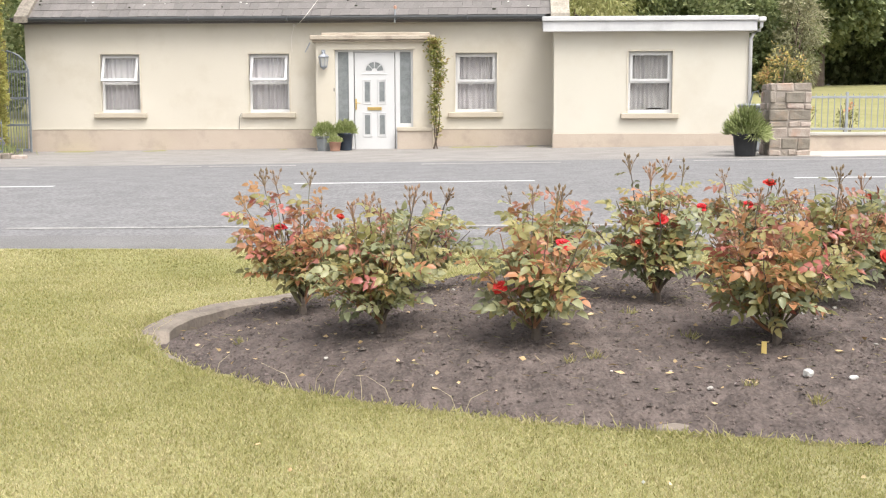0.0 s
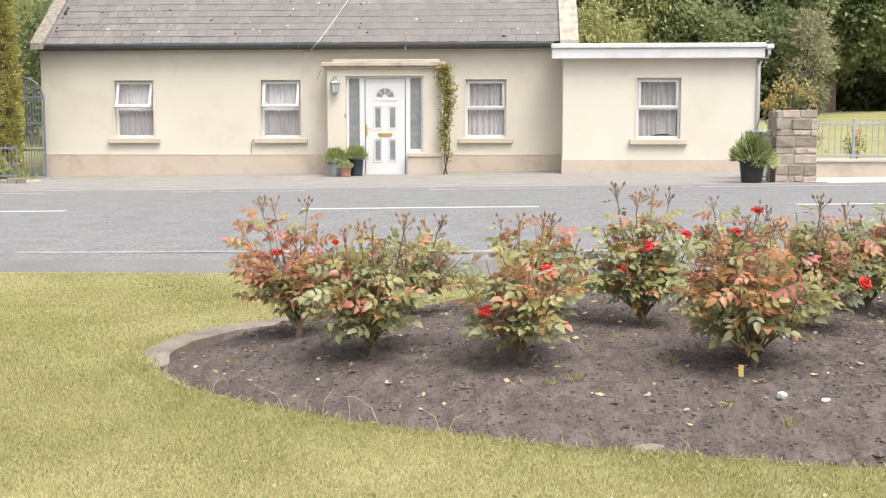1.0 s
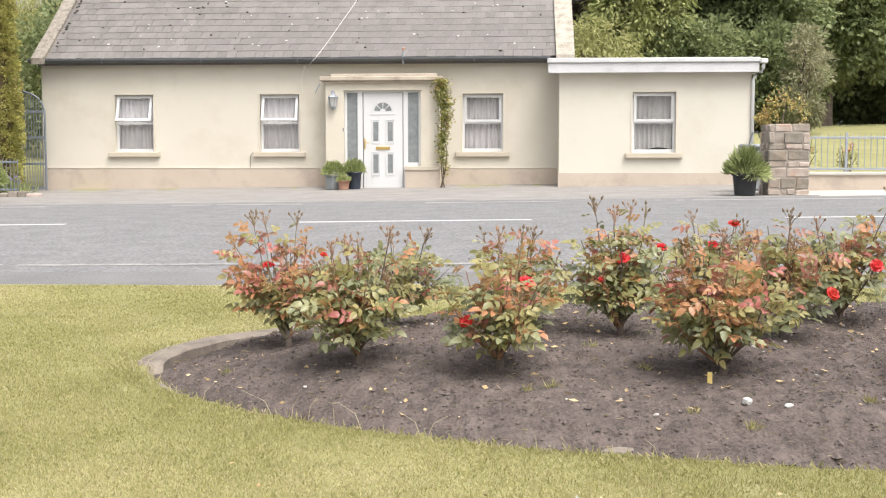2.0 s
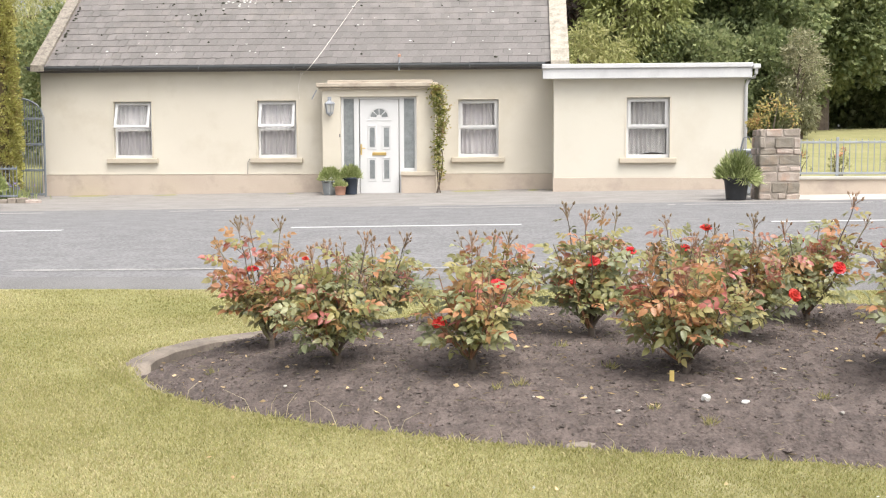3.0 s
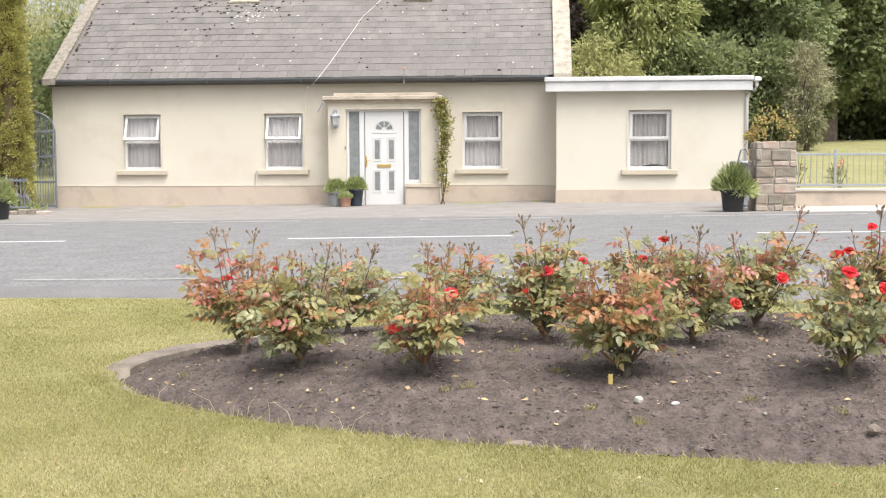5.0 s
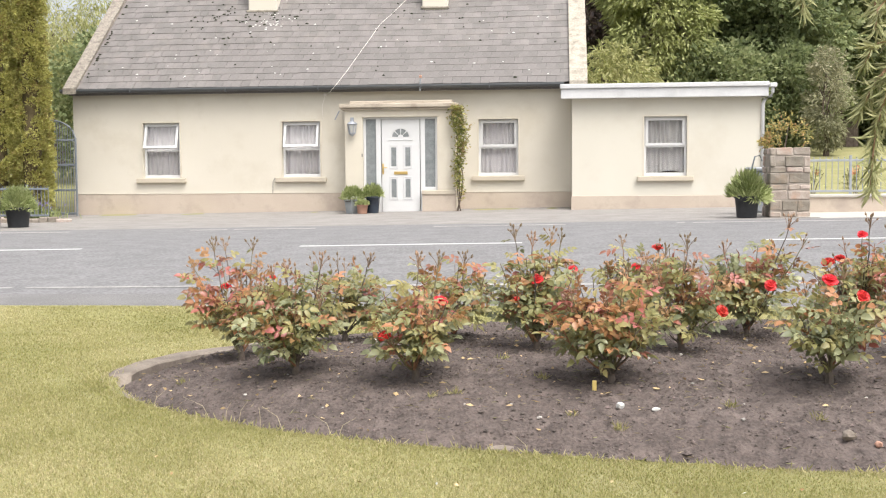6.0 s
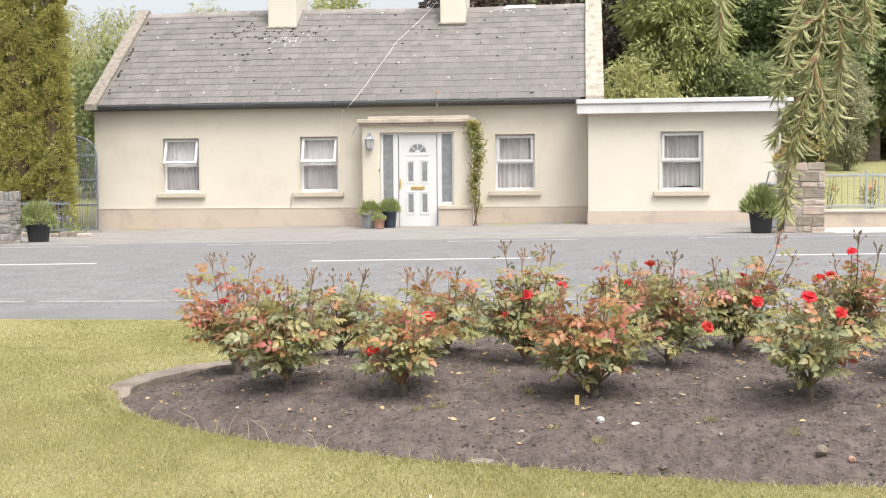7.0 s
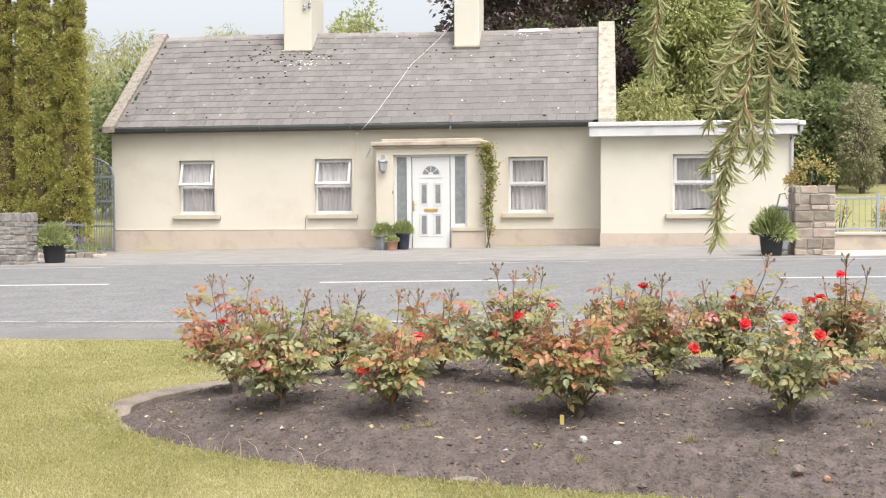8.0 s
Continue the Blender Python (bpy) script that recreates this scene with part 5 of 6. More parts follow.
shoots = [
    [(0.985, 1.65, 1.35), (0.975, 1.65, 1.18), (0.962, 1.65, 1.08), (0.95, 1.65, 1.0), (0.93, 1.645, 0.93), (0.908, 1.64, 0.86), (0.902, 1.64, 0.80), (0.898, 1.64, 0.745)],
    [(0.955, 1.65, 1.03), (0.925, 1.64, 1.005), (0.895, 1.63, 0.995), (0.885, 1.63, 0.965)],
    [(0.945, 1.65, 0.98), (0.91, 1.66, 0.935), (0.885, 1.665, 0.885)],
    [(0.965, 1.65, 1.1), (0.93, 1.64, 1.085), (0.905, 1.635, 1.055), (0.9, 1.63, 1.02)],
    [(0.97, 1.65, 1.16), (0.94, 1.66, 1.14), (0.915, 1.66, 1.10), (0.905, 1.66, 1.06)],
    [(0.99, 1.65, 1.25), (0.995, 1.66, 1.12), (0.998, 1.66, 1.02), (0.99, 1.66, 0.94), (0.988, 1.66, 0.885)],
    [(0.995, 1.66, 1.1), (1.02, 1.66, 1.09), (1.04, 1.66, 1.06)],
    [(0.985, 1.65, 1.3), (1.02, 1.64, 1.19), (1.035, 1.64, 1.12), (1.05, 1.64, 1.07)],
    [(0.93, 1.645, 0.94), (0.925, 1.65, 0.90), (0.925, 1.65, 0.855)],
    [(1.1, 1.66, 1.9), (0.86, 1.64, 1.5), (0.80, 1.64, 1.25), (0.785, 1.64, 1.14), (0.782, 1.64, 1.055)],
    [(0.95, 1.65, 1.0), (0.965, 1.65, 0.96), (0.962, 1.65, 0.905)],
]
for k, s in enumerate(shoots):
    pts = [Vector(p) for p in s]
    tw = part("hanging_twig", tube(bmesh.new(), pts, [0.0042 - 0.0030 * q / (len(pts) - 1) for q in range(len(pts))], 5), M["larch_twig"], larch)
    rng = np.random.default_rng(100 + k)
    roots, dirs = [], []
    for a, b in zip(pts, pts[1:]):
        if a.z > 1.4:
            continue
        n = max(2, int((b - a).length / 0.006))
        for q in range(n):
            p = a.lerp(b, (q + 0.6 * rng.random()) / n)
            along = (b - a).normalized()
            for w in range(6):
                roots.append(p + Vector(rng.normal(size=3)) * 0.0012)
                dirs.append(along * 0.8 + Vector(rng.normal(size=3)) * 0.5 + Vector((0, 0, -0.15)))
    roots, dirs = np.array(roots), np.array(dirs)
    scatter("needles", roots, dirs, rng.uniform(0.024, 0.046, len(roots)), 0.0006, M["larch"], larch, bend=0.5, seed=k, spread=0.5)

# ---- pots ----


def plant_pot(x, y, r, h, material, label, category="plant pot", square=False):
    z = float(gz(x, y)) + 0.012
    p = thing("plant_pot", label, category, (x, y, z))
    prof = [(r * 0.78, 0), (r * 0.80, 0.01), (r * 0.97, h * 0.9), (r * 1.05, h * 0.9), (r * 1.06, h), (r * 0.95, h), (r * 0.92, h * 0.88), (0.01, h * 0.87)]
    part("pot", lathe(bmesh.new(), prof, (x, y, z), 4 if square else 24), M[material], p, "", not square)
    part("compost", lathe(bmesh.new(), [(r * 0.9, h * 0.86), (r * 0.6, h * 0.93), (0.01, h * 0.95)], (x, y, z), 16), M["soil"], p)
    return p, z + h


def pot_foliage(p, x, y, z, rad, height, n, leaf, length, width, seed, droop=0.0, up=0.5, name="plant"):
    rng = np.random.default_rng(seed)
    q = rng.normal(size=(n, 3))
    q /= np.linalg.norm(q, axis=1, keepdims=True)
    q[:, 2] = np.abs(q[:, 2]) * 1.0 - 0.15
    wob = np.array([1 + 0.25 * noise.noise(Vector(k) * 2.3 + Vector((x, y, 0))) for k in q])[:, None]
    roots = np.array((x, y, z)) + q * wob * np.array((rad, rad, height)) * (0.25 + 0.65 * rng.random((n, 1)) ** 0.5)
    d = q + np.array((0, 0, up - droop)) + rng.normal(size=(n, 3)) * 0.3
    return scatter(name, roots, d, length * rng.uniform(0.6, 1.3, n), width, M[leaf], p, bend=0.6, seed=seed, spread=0.4)


p, z = plant_pot(-4.02, 24.0, 0.19, 0.30, "pot_grey", "square grey pot with feathery green shrub by the porch", square=True)
pot_foliage(p, -4.02, 24.0, z + 0.03, 0.27, 0.30, 1500, "herb", 0.08, 0.016, 1)
p, z = plant_pot(-3.78, 23.78, 0.125, 0.19, "terracotta", "small terracotta pot with leafy plant by the porch")
pot_foliage(p, -3.78, 23.78, z, 0.15, 0.11, 500, "herb", 0.06, 0.03, 2)
p, z = plant_pot(-3.60, 24.08, 0.16, 0.36, "pot_navy", "glazed navy pot with feathery green shrub by the door")
pot_foliage(p, -3.60, 24.08, z + 0.02, 0.24, 0.28, 1400, "herb", 0.075, 0.018, 3)
fl = thing("white_flowers", "few small white flowers in the grey pot", "flowers", (-4.05, 23.82, 0.3))
r5 = np.random.default_rng(4)
scatter("petals", np.array((-4.05, 23.85, 0.37)) + r5.normal(size=(60, 3)) * (0.07, 0.03, 0.02), r5.normal(size=(60, 3)), 0.03, 0.02, M["petal_white"], fl, seed=5)

p, z = plant_pot(3.465, 18.75, 0.20, 0.35, "pot_black", "black plastic pot with grassy shrub beside the stone pillar")
pot_foliage(p, 3.465, 18.75, z + 0.02, 0.27, 0.40, 1500, "herb", 0.16, 0.007, 6, up=0.7)
pot_foliage(p, 3.62, 18.68, z - 0.02, 0.16, 0.20, 500, "herb", 0.16, 0.009, 7, droop=1.1, name="trailing_leaves")
p, z = plant_pot(-9.38, 19.5, 0.225, 0.36, "pot_black", "black plastic pot with feathery shrub beside the road")
pot_foliage(p, -9.38, 19.5, z, 0.33, 0.46, 2300, "herb", 0.09, 0.009, 8, up=0.3)

# ---- stone pillar, garden wall and railing ----


def stone_pier(name, x0, x1, y0, y1, z0, z1, seed, label, row=(0.07, 0.2), rock="stone"):
    """Rubble masonry: a mortar core with single squared stones standing proud of it."""
    rng = random.Random(seed)
    t = thing(name, label, "stone pillar", ((x0 + x1) / 2, (y0 + y1) / 2, z0))
    part("mortar_core", boxed(x0 + 0.011, x1 - 0.011, y0 + 0.011, y1 - 0.011, z0 - 0.1, z1 - 0.02), M["mortar"], t)
    def face(a0, a1, place):
        z = z0
        while z < z1 - 0.02:
            h = min(rng.uniform(*row), z1 - z)
            if z1 - z - h < 0.07:
                h = z1 - z
            a = a0
            while a < a1 - 0.01:
                w = rng.uniform(0.08, 0.30)
                if a1 - a - w < 0.09:
                    w = a1 - a
                place(a + 0.004, a + w - 0.004, z + 0.004 + rng.uniform(0, 0.008), z + h - 0.004)
                a += w
            z += h
    def block(bx0, bx1, by0, by1, bz0, bz1):
        bm = boxed(bx0, bx1, by0, by1, bz0, bz1, bevel=0.014)
        off = Vector((rng.uniform(0, 50), 0, 0))
        for v in bm.verts:
            v.co += Vector((noise.noise(v.co * 9 + off), noise.noise(v.co * 9 + off * 2), noise.noise(v.co * 9 + off * 3))) * 0.02
        part("stone", bm, M[rock], t)
    face(x0, x1, lambda a, b, c, d: block(a, b, y0 + rng.uniform(-0.012, 0.008), y0 + 0.1, c, d))
    face(y0 + 0.1, y1, lambda a, b, c, d: block(x0 + rng.uniform(-0.01, 0.008), x0 + 0.1, a, b, c, d))
    face(y0 + 0.1, y1, lambda a, b, c, d: block(x1 - 0.1, x1 + rng.uniform(-0.008, 0.01), a, b, c, d))
    part("top_stone", boxed(x0 + 0.05, x1 - 0.05, y0 + 0.05, y1 - 0.05, z1 - 0.05, z1 - 0.01, bevel=0.015), M["mortar"], t)
    return t


stone_pier("stone_pillar", 3.83, 4.48, 18.75, 19.38, 0.09, 1.235, 3, "square rubble-stone gate pillar in mixed brown and grey")
stone_pier("stone_wall", -13.5, -9.60, 18.8, 19.3, -0.12, 0.86, 5, "low rough grey stone wall beside the road", (0.05, 0.13), "stone_grey")
pl = thing("pillar_shrub", "yellow and bronze leaved shrub behind the stone pillar", "shrub", (4.25, 19.75, 0.1))
part("stem", tube(bmesh.new(), [(4.25, 19.75, 0.05), (4.2, 19.75, 0.9), (4.3, 19.7, 1.6)], [0.03, 0.02, 0.006], 6), M["bark"], pl)
r6 = np.random.default_rng(9)
q, d = crown_points(r6, (4.28, 19.72, 1.45), (0.36, 0.28, 0.42), 34, 13, 0.09, 0.3)
scatter("foliage", q, d, r6.uniform(0.04, 0.08, len(q)), r6.uniform(0.025, 0.045, len(q)), M["shrub"], pl, seed=9, spread=0.5)
q, d = crown_points(r6, (3.95, 19.75, 1.30), (0.14, 0.14, 0.22), 18, 18, 0.06, 0.3)
scatter("foliage", q, d, r6.uniform(0.04, 0.08, len(q)), r6.uniform(0.025, 0.045, len(q)), M["shrub"], pl, seed=10, spread=0.5)

bin_ = thing("wheelie_bin", "grey wheelie bin behind the plant pot", "bin", (3.72, 20.6, 0.1))
part("body", boxed(3.78, 4.2, 20.4, 20.9, 0.12, 0.86, bevel=0.03), M["rail"], bin_)
part("lid", boxed(3.76, 4.22, 20.36, 20.92, 0.86, 0.93, bevel=0.025), M["rail"], bin_)
part("bracket", tube(bmesh.new(), [(3.66, 19.3, 0.1), (3.63, 19.3, 0.9), (3.68, 19.3, 1.1), (3.76, 19.3, 1.12), (3.8, 19.3, 1.02)], 0.014, 6), M["gate"], bin_)

wall = thing("garden_wall", "low beige rendered garden wall with pale coping", "wall", (8, 20.5, 0.1), kind="structure")
part("render_wall", boxed(4.40, 14.0, 20.45, 20.67, -0.2, 0.385), M["plinth"], wall)
part("coping", boxed(4.38, 14.02, 20.41, 20.71, 0.385, 0.445, bevel=0.012), M["concrete"], wall)
apron = sheet("concrete_apron", steps((3.9, 14, 30)), steps((18.2, 20.46, 8)), lambda x, y: gz(x, y) + (0.012 if y > 18.25 else -0.03), M["concrete"], None, lambda x, y: y > 18.3 + max(0.0, (4.8 - x)) * 0.6)
tagged(apron, "pale concrete entrance apron", "pavement", kind="structure")


def railing(name, label, x0, x1, y, z0, z1, bars, material, parent_kind="railing"):
    r = thing(name, label, parent_kind, ((x0 + x1) / 2, y, z0))
    part("top_rail", boxed(x0, x1, y - 0.02, y + 0.02, z1 - 0.09, z1 - 0.05, bevel=0.004), M[material], r)
    part("bottom_rail", boxed(x0, x1, y - 0.02, y + 0.02, z0 + 0.03, z0 + 0.07, bevel=0.004), M[material], r)
    n = int((x1 - x0) / bars)
    me = None
    for k in range(n + 1):
        x = x0 + (x1 - x0) * k / n
        post = k % 10 == 0
        if post:
            part("post", boxed(x - 0.022, x + 0.022, y - 0.022, y + 0.022, z0, z1 + 0.02, bevel=0.004), M[material], r)
            continue
        if me is None:
            bar = part("baluster", tube(bmesh.new(), [(0, 0, 0), (0, 0, z1 - z0 - 0.05)], 0.008, 6), M[material], r)
            me = bar.data
        else:
            bar = new("baluster", me)
            bar.parent = r
            bar.matrix_parent_inverse = Matrix.Translation(-Vector(r["base"]))
        bar.location = (x, y, z0 + 0.04)
    return r


railing("garden_railing", "galvanised steel railing on the garden wall", 4.5, 13.9, 20.56, 0.445, 1.11, 0.105, "rail")
for k, (x, y, h, r) in enumerate(((5.1, 21.6, 0.95, 0.26), (5.85, 21.5, 0.85, 0.2), (7.0, 21.8, 0.9, 0.24))):
    z = float(gz(x, y))
    g = thing("garden_rose", "thin rose shrub with orange blooms behind the railing", "shrub", (x, y, z), "garden roses")
    r6 = np.random.default_rng(300 + k)
    for q in range(5):
        a = q * 1.26
        part("cane", tube(bmesh.new(), [(x, y, z - 0.02), (x + r * 0.4 * math.cos(a), y + r * 0.4 * math.sin(a), z + h * 0.5), (x + r * 0.9 * math.cos(a), y + r * 0.9 * math.sin(a), z + h * (0.75 + 0.06 * q))], [0.012, 0.009, 0.004], 5), M["cane_brown"], g)
    c, d = crown_points(r6, (x, y, z + h * 0.62), (r, r, h * 0.38), 34, 9, 0.06, 0.2)
    scatter("foliage", c, d, r6.uniform(0.04, 0.07, len(c)), r6.uniform(0.025, 0.04, len(c)), M["willow"], g, seed=300 + k, spread=0.5)
    for q in range(3):
        c = np.array((x + r6.uniform(-r, r) * 0.7, y - 0.1, z + h * r6.uniform(0.75, 1.0)))
        scatter("bloom", c + r6.normal(size=(14, 3)) * 0.02, r6.normal(size=(14, 3)), 0.045, 0.035, M["orange_petal"], g, seed=q)
railing("front_railing", "grey metal railing beside the gate", -13.4, -9.95, 22.0, 0.02, 0.68, 0.075, "gate")
low = thing("low_stone_kerb", "row of rough stones under the railing", "kerb", (-11.2, 21.9, -0.05))
rk = random.Random(9)
x = -13.4
while x < -9.7:
    w = rk.uniform(0.14, 0.3)
    bm = boxed(x, x + w - 0.015, 21.82, 22.02, -0.15, 0.02 + rk.uniform(-0.02, 0.03), bevel=0.02)
    part("stone", bm, M["stone"], low)
    x += w
lav = thing("lavender", "clump of purple lavender under the conifers", "plant", (-10.6, 22.4, 0))
r7 = np.random.default_rng(31)
m = 500
scatter("leaves", np.stack([r7.normal(-10.5, 0.3, m), r7.normal(22.35, 0.12, m), np.full(m, -0.03)], 1), r7.normal(size=(m, 3)) * 0.35 + (0, 0, 1), r7.uniform(0.12, 0.34, m), 0.016, M["herb"], lav, seed=31)
M["lavender"] = mat("lavender_flower", (0.22, 0.17, 0.36), (0.3, 0.24, 0.45), 0.8)
scatter("flower_spikes", np.stack([r7.normal(-10.5, 0.26, 90), r7.normal(22.3, 0.1, 90), r7.uniform(0.18, 0.33, 90)], 1), r7.normal(size=(90, 3)) * 0.2 + (0, 0, 1), 0.07, 0.025, M["lavender"], lav, seed=32)

# ---- side gate with arched top ----
gate = thing("side_gate", "grey painted metal side gate with arched top", "gate", (-10.78, 24.6, -0.03))
gx0, gx1, gy = -11.08, -10.47, 24.6
arch_n = 10
top = [(gx0 + (gx1 - gx0) * k / arch_n, 1.72 + 0.42 * math.sqrt(max(0.0, 1 - (k / arch_n) ** 2))) for k in range(arch_n + 1)]
bm = tube(bmesh.new(), [(a, gy, b) for a, b in top], 0.022, 6)
tube(bm, [(gx1, gy, -0.02), (gx1, gy, 1.74)], 0.026, 6)
tube(bm, [(gx0, gy, -0.02), (gx0, gy, 2.14)], 0.022, 6)
part("gate_frame", bm, M["gate"], gate)
for z in (0.03, 0.56, 1.13, 1.69):
    part("cross_bar", boxed(gx0, gx1, gy - 0.015, gy + 0.015, z - 0.025, z + 0.025, bevel=0.004), M["gate"], gate)
for k in range(1, 10):
    f = k / 10
    part("gate_bar", tube(bmesh.new(), [(gx0 + (gx1 - gx0) * f, gy, 0.0), (gx0 + (gx1 - gx0) * f, gy, 1.72 + 0.42 * math.sqrt(1 - f * f) - 0.01)], 0.009, 5), M["gate"], gate)

# ---- creeper on the porch corner ----
creeper = thing("creeper", "green climbing plant trained up the porch corner", "climbing plant", (-1.75, 24.3, 0))
for k in range(4):
    rr = random.Random(70 + k)
    part("stem", tube(bmesh.new(), [(-1.76 + rr.uniform(-0.04, 0.06), 24.3, float(gz(-1.76, 24.3)))] + [(-1.74 + rr.uniform(-0.06, 0.08), 24.3 + rr.uniform(-0.03, 0.03), 0.3 * q) for q in range(1, 8)], [0.014, 0.012, 0.011, 0.009, 0.008, 0.007, 0.006, 0.004], 5), M["bark"], creeper)
r8 = np.random.default_rng(41)
m = 1500
hz = r8.random(m) ** 0.62 * 2.05 + 0.3
wd = np.interp(hz, [0.3, 0.8, 1.6, 2.1, 2.35], [0.05, 0.09, 0.12, 0.15, 0.10])
roots = np.stack([-1.72 + r8.normal(size=m) * wd * 0.62 + 0.05 * np.sin(hz * 5), 24.26 + r8.normal(size=m) * 0.06, hz], 1)
scatter("foliage", roots, r8.normal(size=(m, 3)) * (0.6, 0.4, 0.4) + (0.1, -0.5, -0.3), r8.uniform(0.05, 0.11, m), r8.uniform(0.025, 0.05, m), M["creeper"], creeper, bend=0.5, seed=41, spread=0.5)

# ---- roof slates ----
def slate_mesh(name, w, h, seed):
    rng = random.Random(seed)
    bm = bmesh.new()
    t = 0.008
    pts = [(-w / 2 + rng.uniform(0, 0.004), 0 + rng.uniform(-0.011, 0.011)), (w / 2 - rng.uniform(0, 0.004), 0 + rng.uniform(-0.011, 0.011)), (w / 2, h), (-w / 2, h)]
    lo = [bm.verts.new((x, y, 0)) for x, y in pts]
    hi = [bm.verts.new((x, y, t)) for x, y in pts]
    bm.faces.new(hi)
    bm.faces.new(lo[::-1])
    for i in range(4):
        j = (i + 1) % 4
        bm.faces.new((lo[i], lo[j], hi[j], hi[i]))
    me = bpy.data.meshes.new(name)
    bm.to_mesh(me)
    bm.free()
    me.materials.append(M["slate"])
    return me


SLATES = [slate_mesh("slate_shape", w_, 0.37, k) for k, w_ in enumerate((0.205, 0.2, 0.208, 0.203, 0.198, 0.206))]
GAUGE = 0.26
rows_n = int(SL / GAUGE)
rng = random.Random(77)
rest_v, rest_f = [], []
made = 0
for r in range(rows_n + 1):
    s = r * GAUGE
    x = RX0 + (0.107 if r % 2 else 0.0) + rng.uniform(-0.02, 0.02)
    while x < RX1 + 0.12:
        p = on_roof(min(x, RX1 - 0.02), s, 0.023 + rng.uniform(0, 0.006))
        turn = Euler((slope - 0.032, rng.uniform(-0.012, 0.012), rng.uniform(-0.02, 0.02)))
        m = Matrix.Translation(p) @ turn.to_matrix().to_4x4()
        if s < 1.5 and -7.3 < x < 0.6 and made < 300:
            ob = new("slate", SLATES[rng.randrange(6)])
            ob.parent = roof
            ob.matrix_basis = m
            made += 1
        else:
            k = len(rest_v)
            src = SLATES[rng.randrange(6)]
            hh = min(1.0, (SL + 0.02 - s) / 0.37)
            rest_v += [tuple(m @ Vector((v.co.x, v.co.y * hh, v.co.z))) for v in src.vertices]
            rest_f += [tuple(k + i for i in f.vertices) for f in src.polygons]
        x += 0.2065
rest = raw("slate_covering", rest_v, rest_f, M["slate_bed"], None, "courses of grey slates")
rest.parent = roof
tagged(rest, kind="stuff")
# back slope, plain courses
bm = bmesh.new()
for r in range(10):
    y1 = 31.28 - r * 0.33
    z1 = 2.80 + r * 0.33 * math.tan(slope)
    box(bm, RX0, RX1, y1 - 0.36, y1, z1 + 0.0, z1 + 0.02)
bs = sub("back_slates", bm, M["slate_bed"], roof)
n = 30
for k in range(n):
    a, b = RX0 + (RX1 - RX0) * k / n, RX0 + (RX1 - RX0) * (k + 1) / n
    zz = on_roof((a + b) / 2, SL).z - 0.02
    bm = prism(bmesh.new(), [(RIDGE_Y - 0.16, zz - 0.09), (RIDGE_Y - 0.06, zz + 0.05), (RIDGE_Y + 0.06, zz + 0.05), (RIDGE_Y + 0.16, zz - 0.09)], "x", a + 0.004, b - 0.004)
    sub("ridge_tile", bm, M["ridge"], roof)
# moss and lichen on the slates
r9 = random.Random(5)
mv, mf = {"moss": [], "lichen": []}, {"moss": [], "lichen": []}
M["moss"] = mat("roof_moss", (0.02, 0.022, 0.015), (0.05, 0.05, 0.03), 0.95, 20, 80, 0.5)
M["lichen"] = mat("roof_lichen", (0.55, 0.54, 0.52), (0.7, 0.69, 0.66), 0.9, 20, 80, 0.3)
for kind, spots in (("moss", [(-7.3 + r9.gauss(0, 0.7), 3.0 + r9.gauss(0, 0.4)) for _ in range(70)] + [(r9.uniform(RX0, RX1), r9.uniform(0.2, 4.0)) for _ in range(60)] + [(RX0 + 0.12 + r9.uniform(0, 0.05), r9.uniform(0, 4)) for _ in range(26)]),
                    ("lichen", [(-6.45 + r9.gauss(0, 0.3), 2.75 + r9.gauss(0, 0.22)) for _ in range(46)] + [(r9.uniform(RX0 + 0.3, RX1 - 0.2), r9.uniform(0.3, 4.0)) for _ in range(55)] + [(-1.4 + r9.gauss(0, 0.25), 3.85 + r9.gauss(0, 0.1)) for _ in range(10)])):
    for x, s in spots:
        if not (RX0 + 0.1 < x < RX1 - 0.05 and 0.05 < s < SL - 0.1):
            continue
        sz = r9.uniform(0.012, 0.042) * (0.72 if kind == "lichen" else 1.0)
        k = len(mv[kind])
        hgt = 0.040 if kind == "lichen" else 0.044
        ringp = [on_roof(x + sz * r9.uniform(0.7, 1.5) * math.cos(q), s + sz * r9.uniform(0.5, 1.0) * math.sin(q), hgt - 0.006) for q in [j * math.pi / 3 for j in range(6)]]
        mv[kind] += [tuple(p) for p in ringp] + [tuple(on_roof(x, s, hgt + (0.02 if kind == "moss" else 0.003)))]
        mf[kind] += [(k + j, k + (j + 1) % 6, k + 6) for j in range(6)]
for kind in mv:
    ob = raw(kind, mv[kind], mf[kind], M[kind], None, "dark moss cushions on the slates" if kind == "moss" else "white lichen patches on the slates")
    ob.parent = roof
    tagged(ob, kind="stuff")
verge = raw("ridge_mortar", [tuple(on_roof(-1.35, SL - 0.13, 0.05)), tuple(on_roof(-0.55, SL - 0.13, 0.05)), tuple(on_roof(-0.6, SL - 0.05, 0.09)), tuple(on_roof(-1.3, SL - 0.05, 0.09))], [(0, 1, 2, 3)], M["lichen"], None, "pale mortar patch at the ridge")
verge.parent = roof

# ---- lawn grass ----


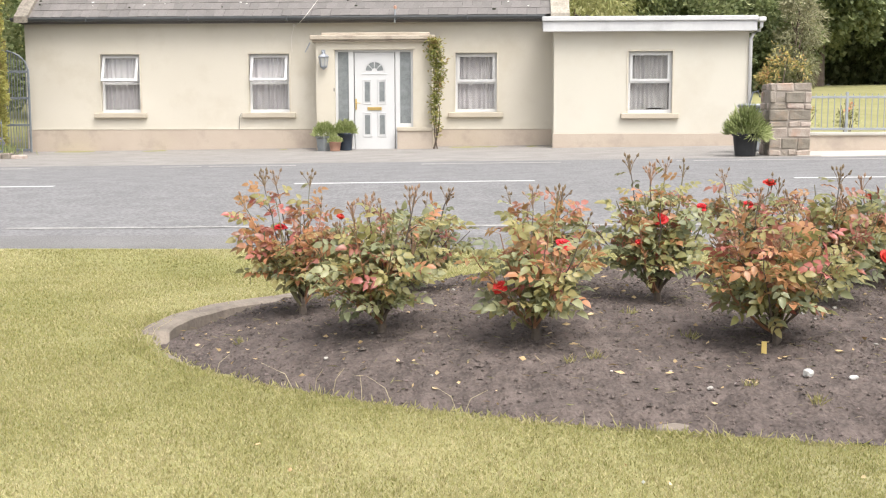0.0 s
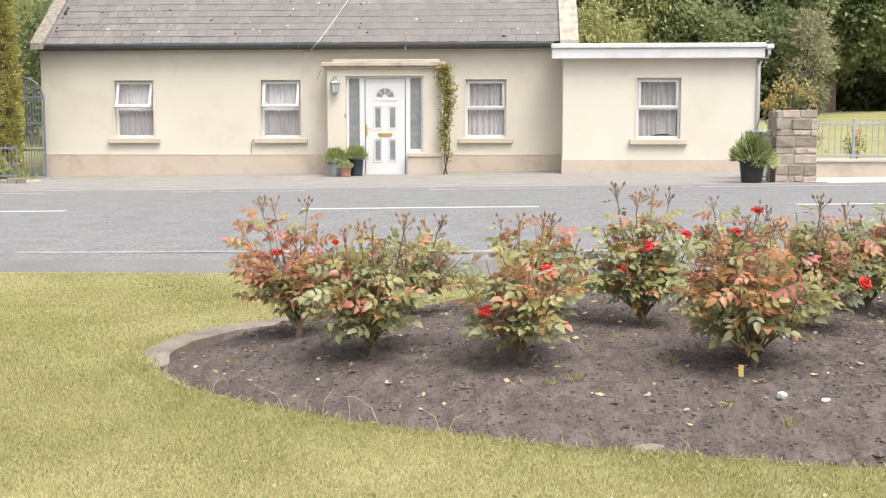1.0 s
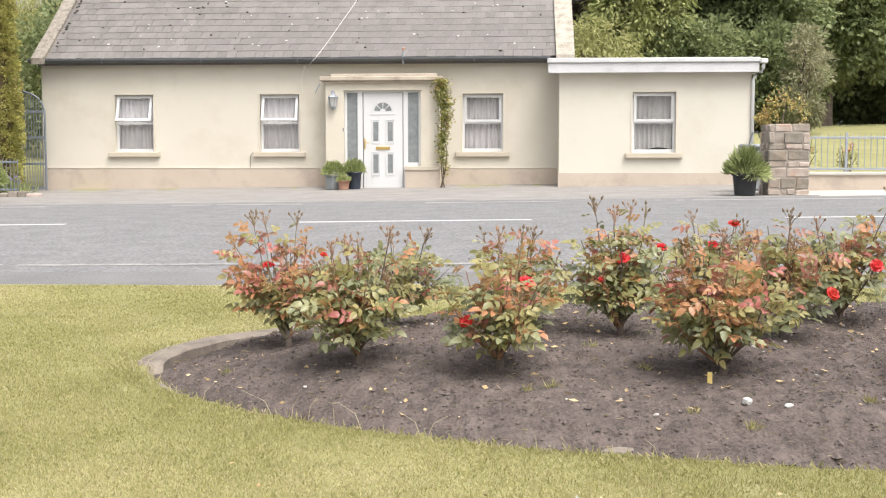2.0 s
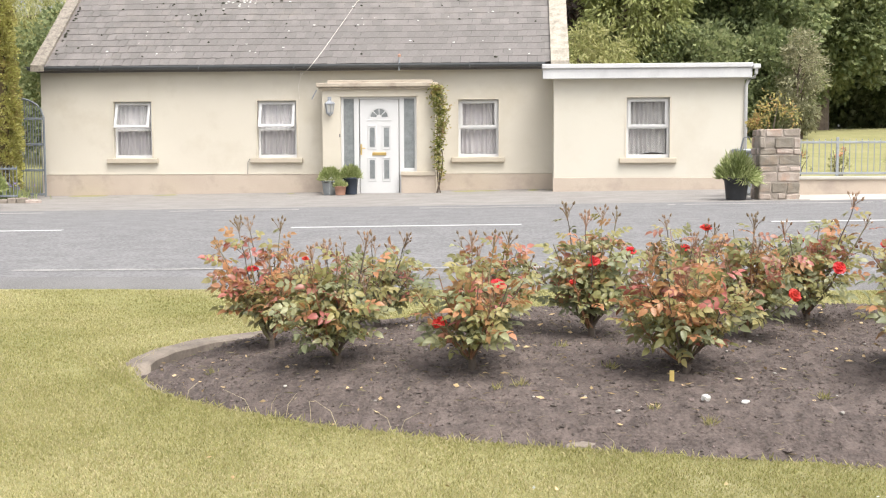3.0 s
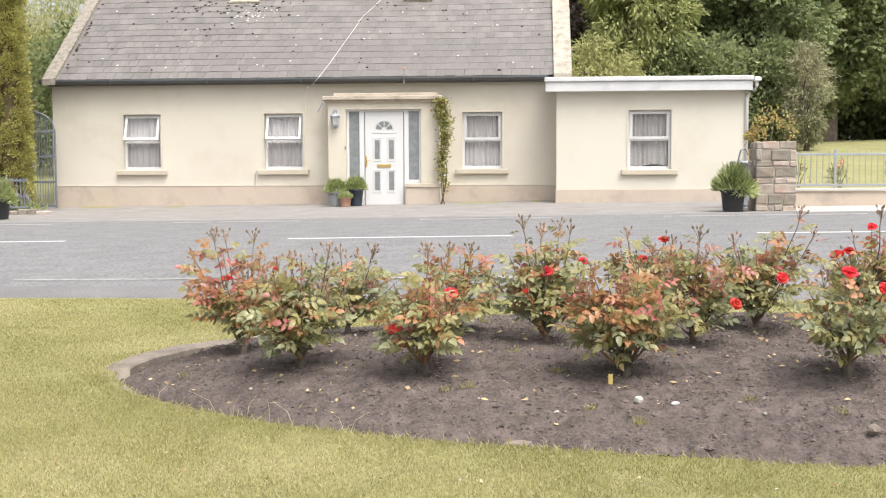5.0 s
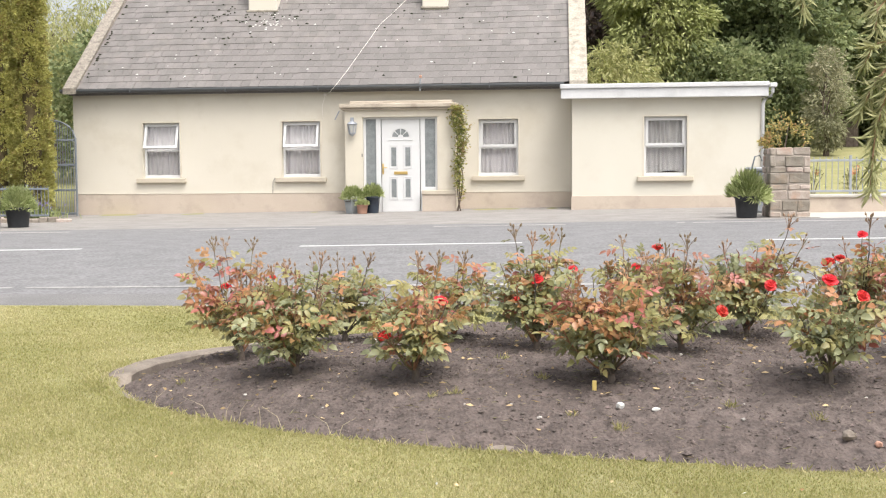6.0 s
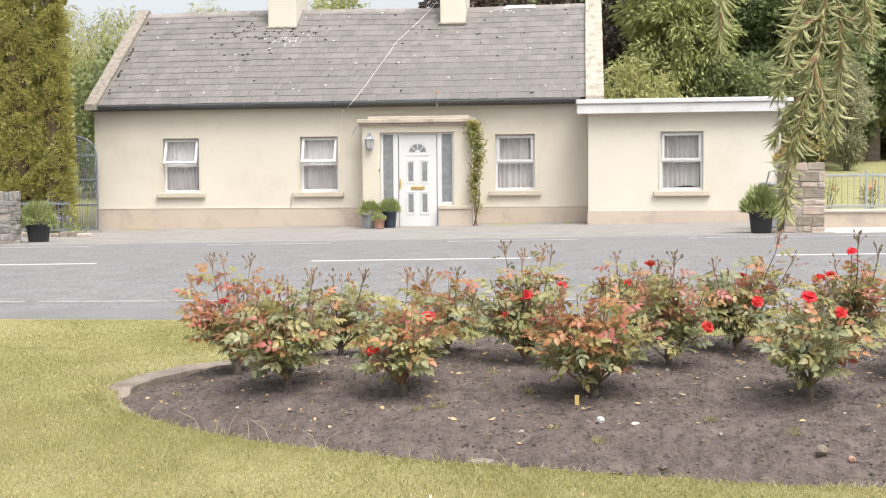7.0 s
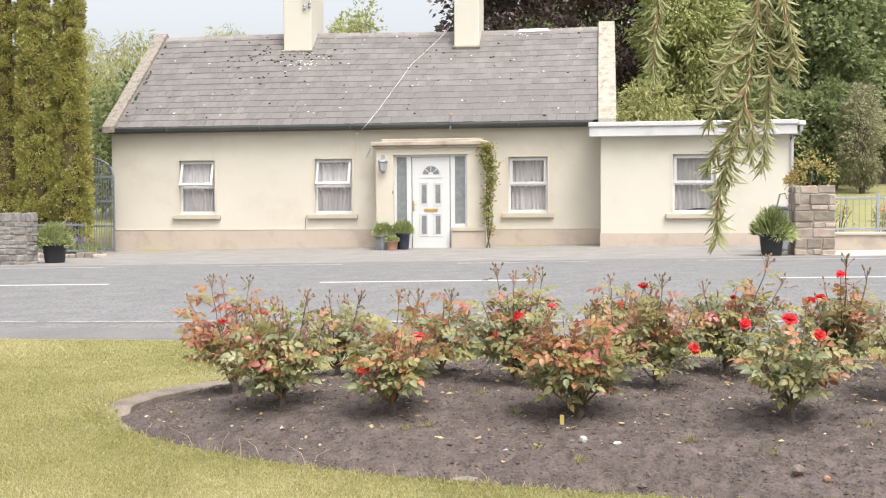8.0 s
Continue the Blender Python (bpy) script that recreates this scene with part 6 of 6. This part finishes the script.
def grass(name, n, region, h, w, seed, label, long_edge=False, fade=None):
    """Blades of grass over a stretch of lawn; fade: (y where none, y where all) thins them out towards an edge."""
    rng = np.random.default_rng(seed)
    x, y = rng.uniform(region[0], region[1], 3 * n), rng.uniform(region[2], region[3], 3 * n)
    c, s = math.cos(BED_TURN), math.sin(BED_TURN)
    dx, dy = x - BED_C[0], y - BED_C[1]
    r = np.hypot((dx * c + dy * s) / BED_A, (-dx * s + dy * c) / BED_B)
    keep = (r > 0.998) if not long_edge else ((r > 0.985) & (r < 1.03))
    if fade:
        keep &= rng.random(3 * n) < np.clip((y - fade[0]) / (fade[1] - fade[0]), 0, 1)
    x, y, r = x[keep][:n], y[keep][:n], r[keep][:n]
    m = len(x)
    z = gz(x, y) - 0.003 + np.array([0.008 * noise.noise(Vector((a * 1.3, b * 1.3, 0))) + 0.004 * noise.noise(Vector((a * 5, b * 5, 2))) for a, b in zip(x, y)])
    patch = np.array([noise.noise(Vector((a * 2.2, b * 2.2, 3))) + 0.6 * noise.noise(Vector((a * 7, b * 7, 9))) for a, b in zip(x, y)])
    d = rng.normal(size=(m, 3)) * (0.8, 0.8, 0.1) + np.array((0, 0, 0.6))
    lens = rng.uniform(*h, m) * (1 + 0.25 * patch)
    ob = scatter(name, np.stack([x, y, z], 1), d, lens, w, M["grass"], None, bend=0.6, seed=seed, spread=0.15)
    return tagged(ob, label, "grass", kind="stuff")


grass("lawn_grass", 330000, (-3.0, 2.0, 2.4, 5.6), (0.008, 0.019), 0.0026, 1, "short mown yellow-green lawn grass", fade=(5.6, 4.2))
grass("lawn_grass", 190000, (-4.6, 3.0, 4.2, 7.99), (0.009, 0.020), 0.0042, 2, "short mown yellow-green lawn grass", fade=(4.2, 5.6))
grass("lawn_grass", 60000, (-9, 9, 0.2, 7.99), (0.010, 0.024), 0.006, 4, "short mown yellow-green lawn grass")
grass("edge_grass", 18000, (-2.3, 3.0, 3.4, 7.6), (0.014, 0.04), 0.0035, 3, "longer grass fringing the flower bed", True)
# dry seed stalks along the edge of the bed
rs = random.Random(12)
n = 1500
r2 = np.random.default_rng(18)
roots, dirs = [], []
while len(roots) < n:
    x, y = r2.uniform(-1.8, 2.8), r2.uniform(3.7, 6.0)
    if math.hypot(*bed_uv(x, y)) < 0.985:
        roots.append((x, y, soil_z(x, y) + 0.006))
        a = r2.uniform(0, 6.28)
        dirs.append((math.cos(a), math.sin(a), r2.uniform(0.0, 0.35)))
tagged(scatter("straw_bits", np.array(roots), np.array(dirs), r2.uniform(0.012, 0.05, n), r2.uniform(0.001, 0.003, n), M["straw_bit"], bed, "thin dry bits of straw and twig on the soil", seed=13), kind="stuff")
for k in range(20):
    a = math.pi + rs.uniform(0.18, 1.65)
    x, y = bed_edge(a, 1.0, rs.uniform(-0.03, 0.02))
    if x > 2.2:
        continue
    h = rs.uniform(0.04, 0.12)
    lx, ly = rs.uniform(-1.1, 1.1) * h, rs.uniform(-0.3, 0.3) * h
    bm = tube(bmesh.new(), [(x, y, LAWN_Z - 0.01), (x + lx * 0.3, y + ly * 0.3, LAWN_Z + h * 0.6), (x + lx, y + ly, LAWN_Z + h)], [0.0012, 0.001, 0.0006], 4)
    tagged(part("dry_stalk", bm, M["straw"], None), "dry straw-coloured grass stalk", "grass stalk", "dry stalks at the bed edge")
# scraps lying in the grass
for k in range(22):
    x, y = rs.uniform(-2.2, 1.8), rs.uniform(2.7, 3.6)
    if math.hypot(*bed_uv(x, y)) < 1.02:
        continue
    rr = np.random.default_rng(200 + k)
    ob = scatter("fallen_leaf", np.array([(x, y, LAWN_Z + 0.03)]), np.array([(rr.normal(), rr.normal(), 0.1)]), rs.uniform(0.013, 0.026), rs.uniform(0.008, 0.014), M["dead_leaf"] if k % 5 else M["petal_white"], None, seed=k)
    tagged(ob, "small dry fallen leaf in the grass", "leaf", "fallen leaves")
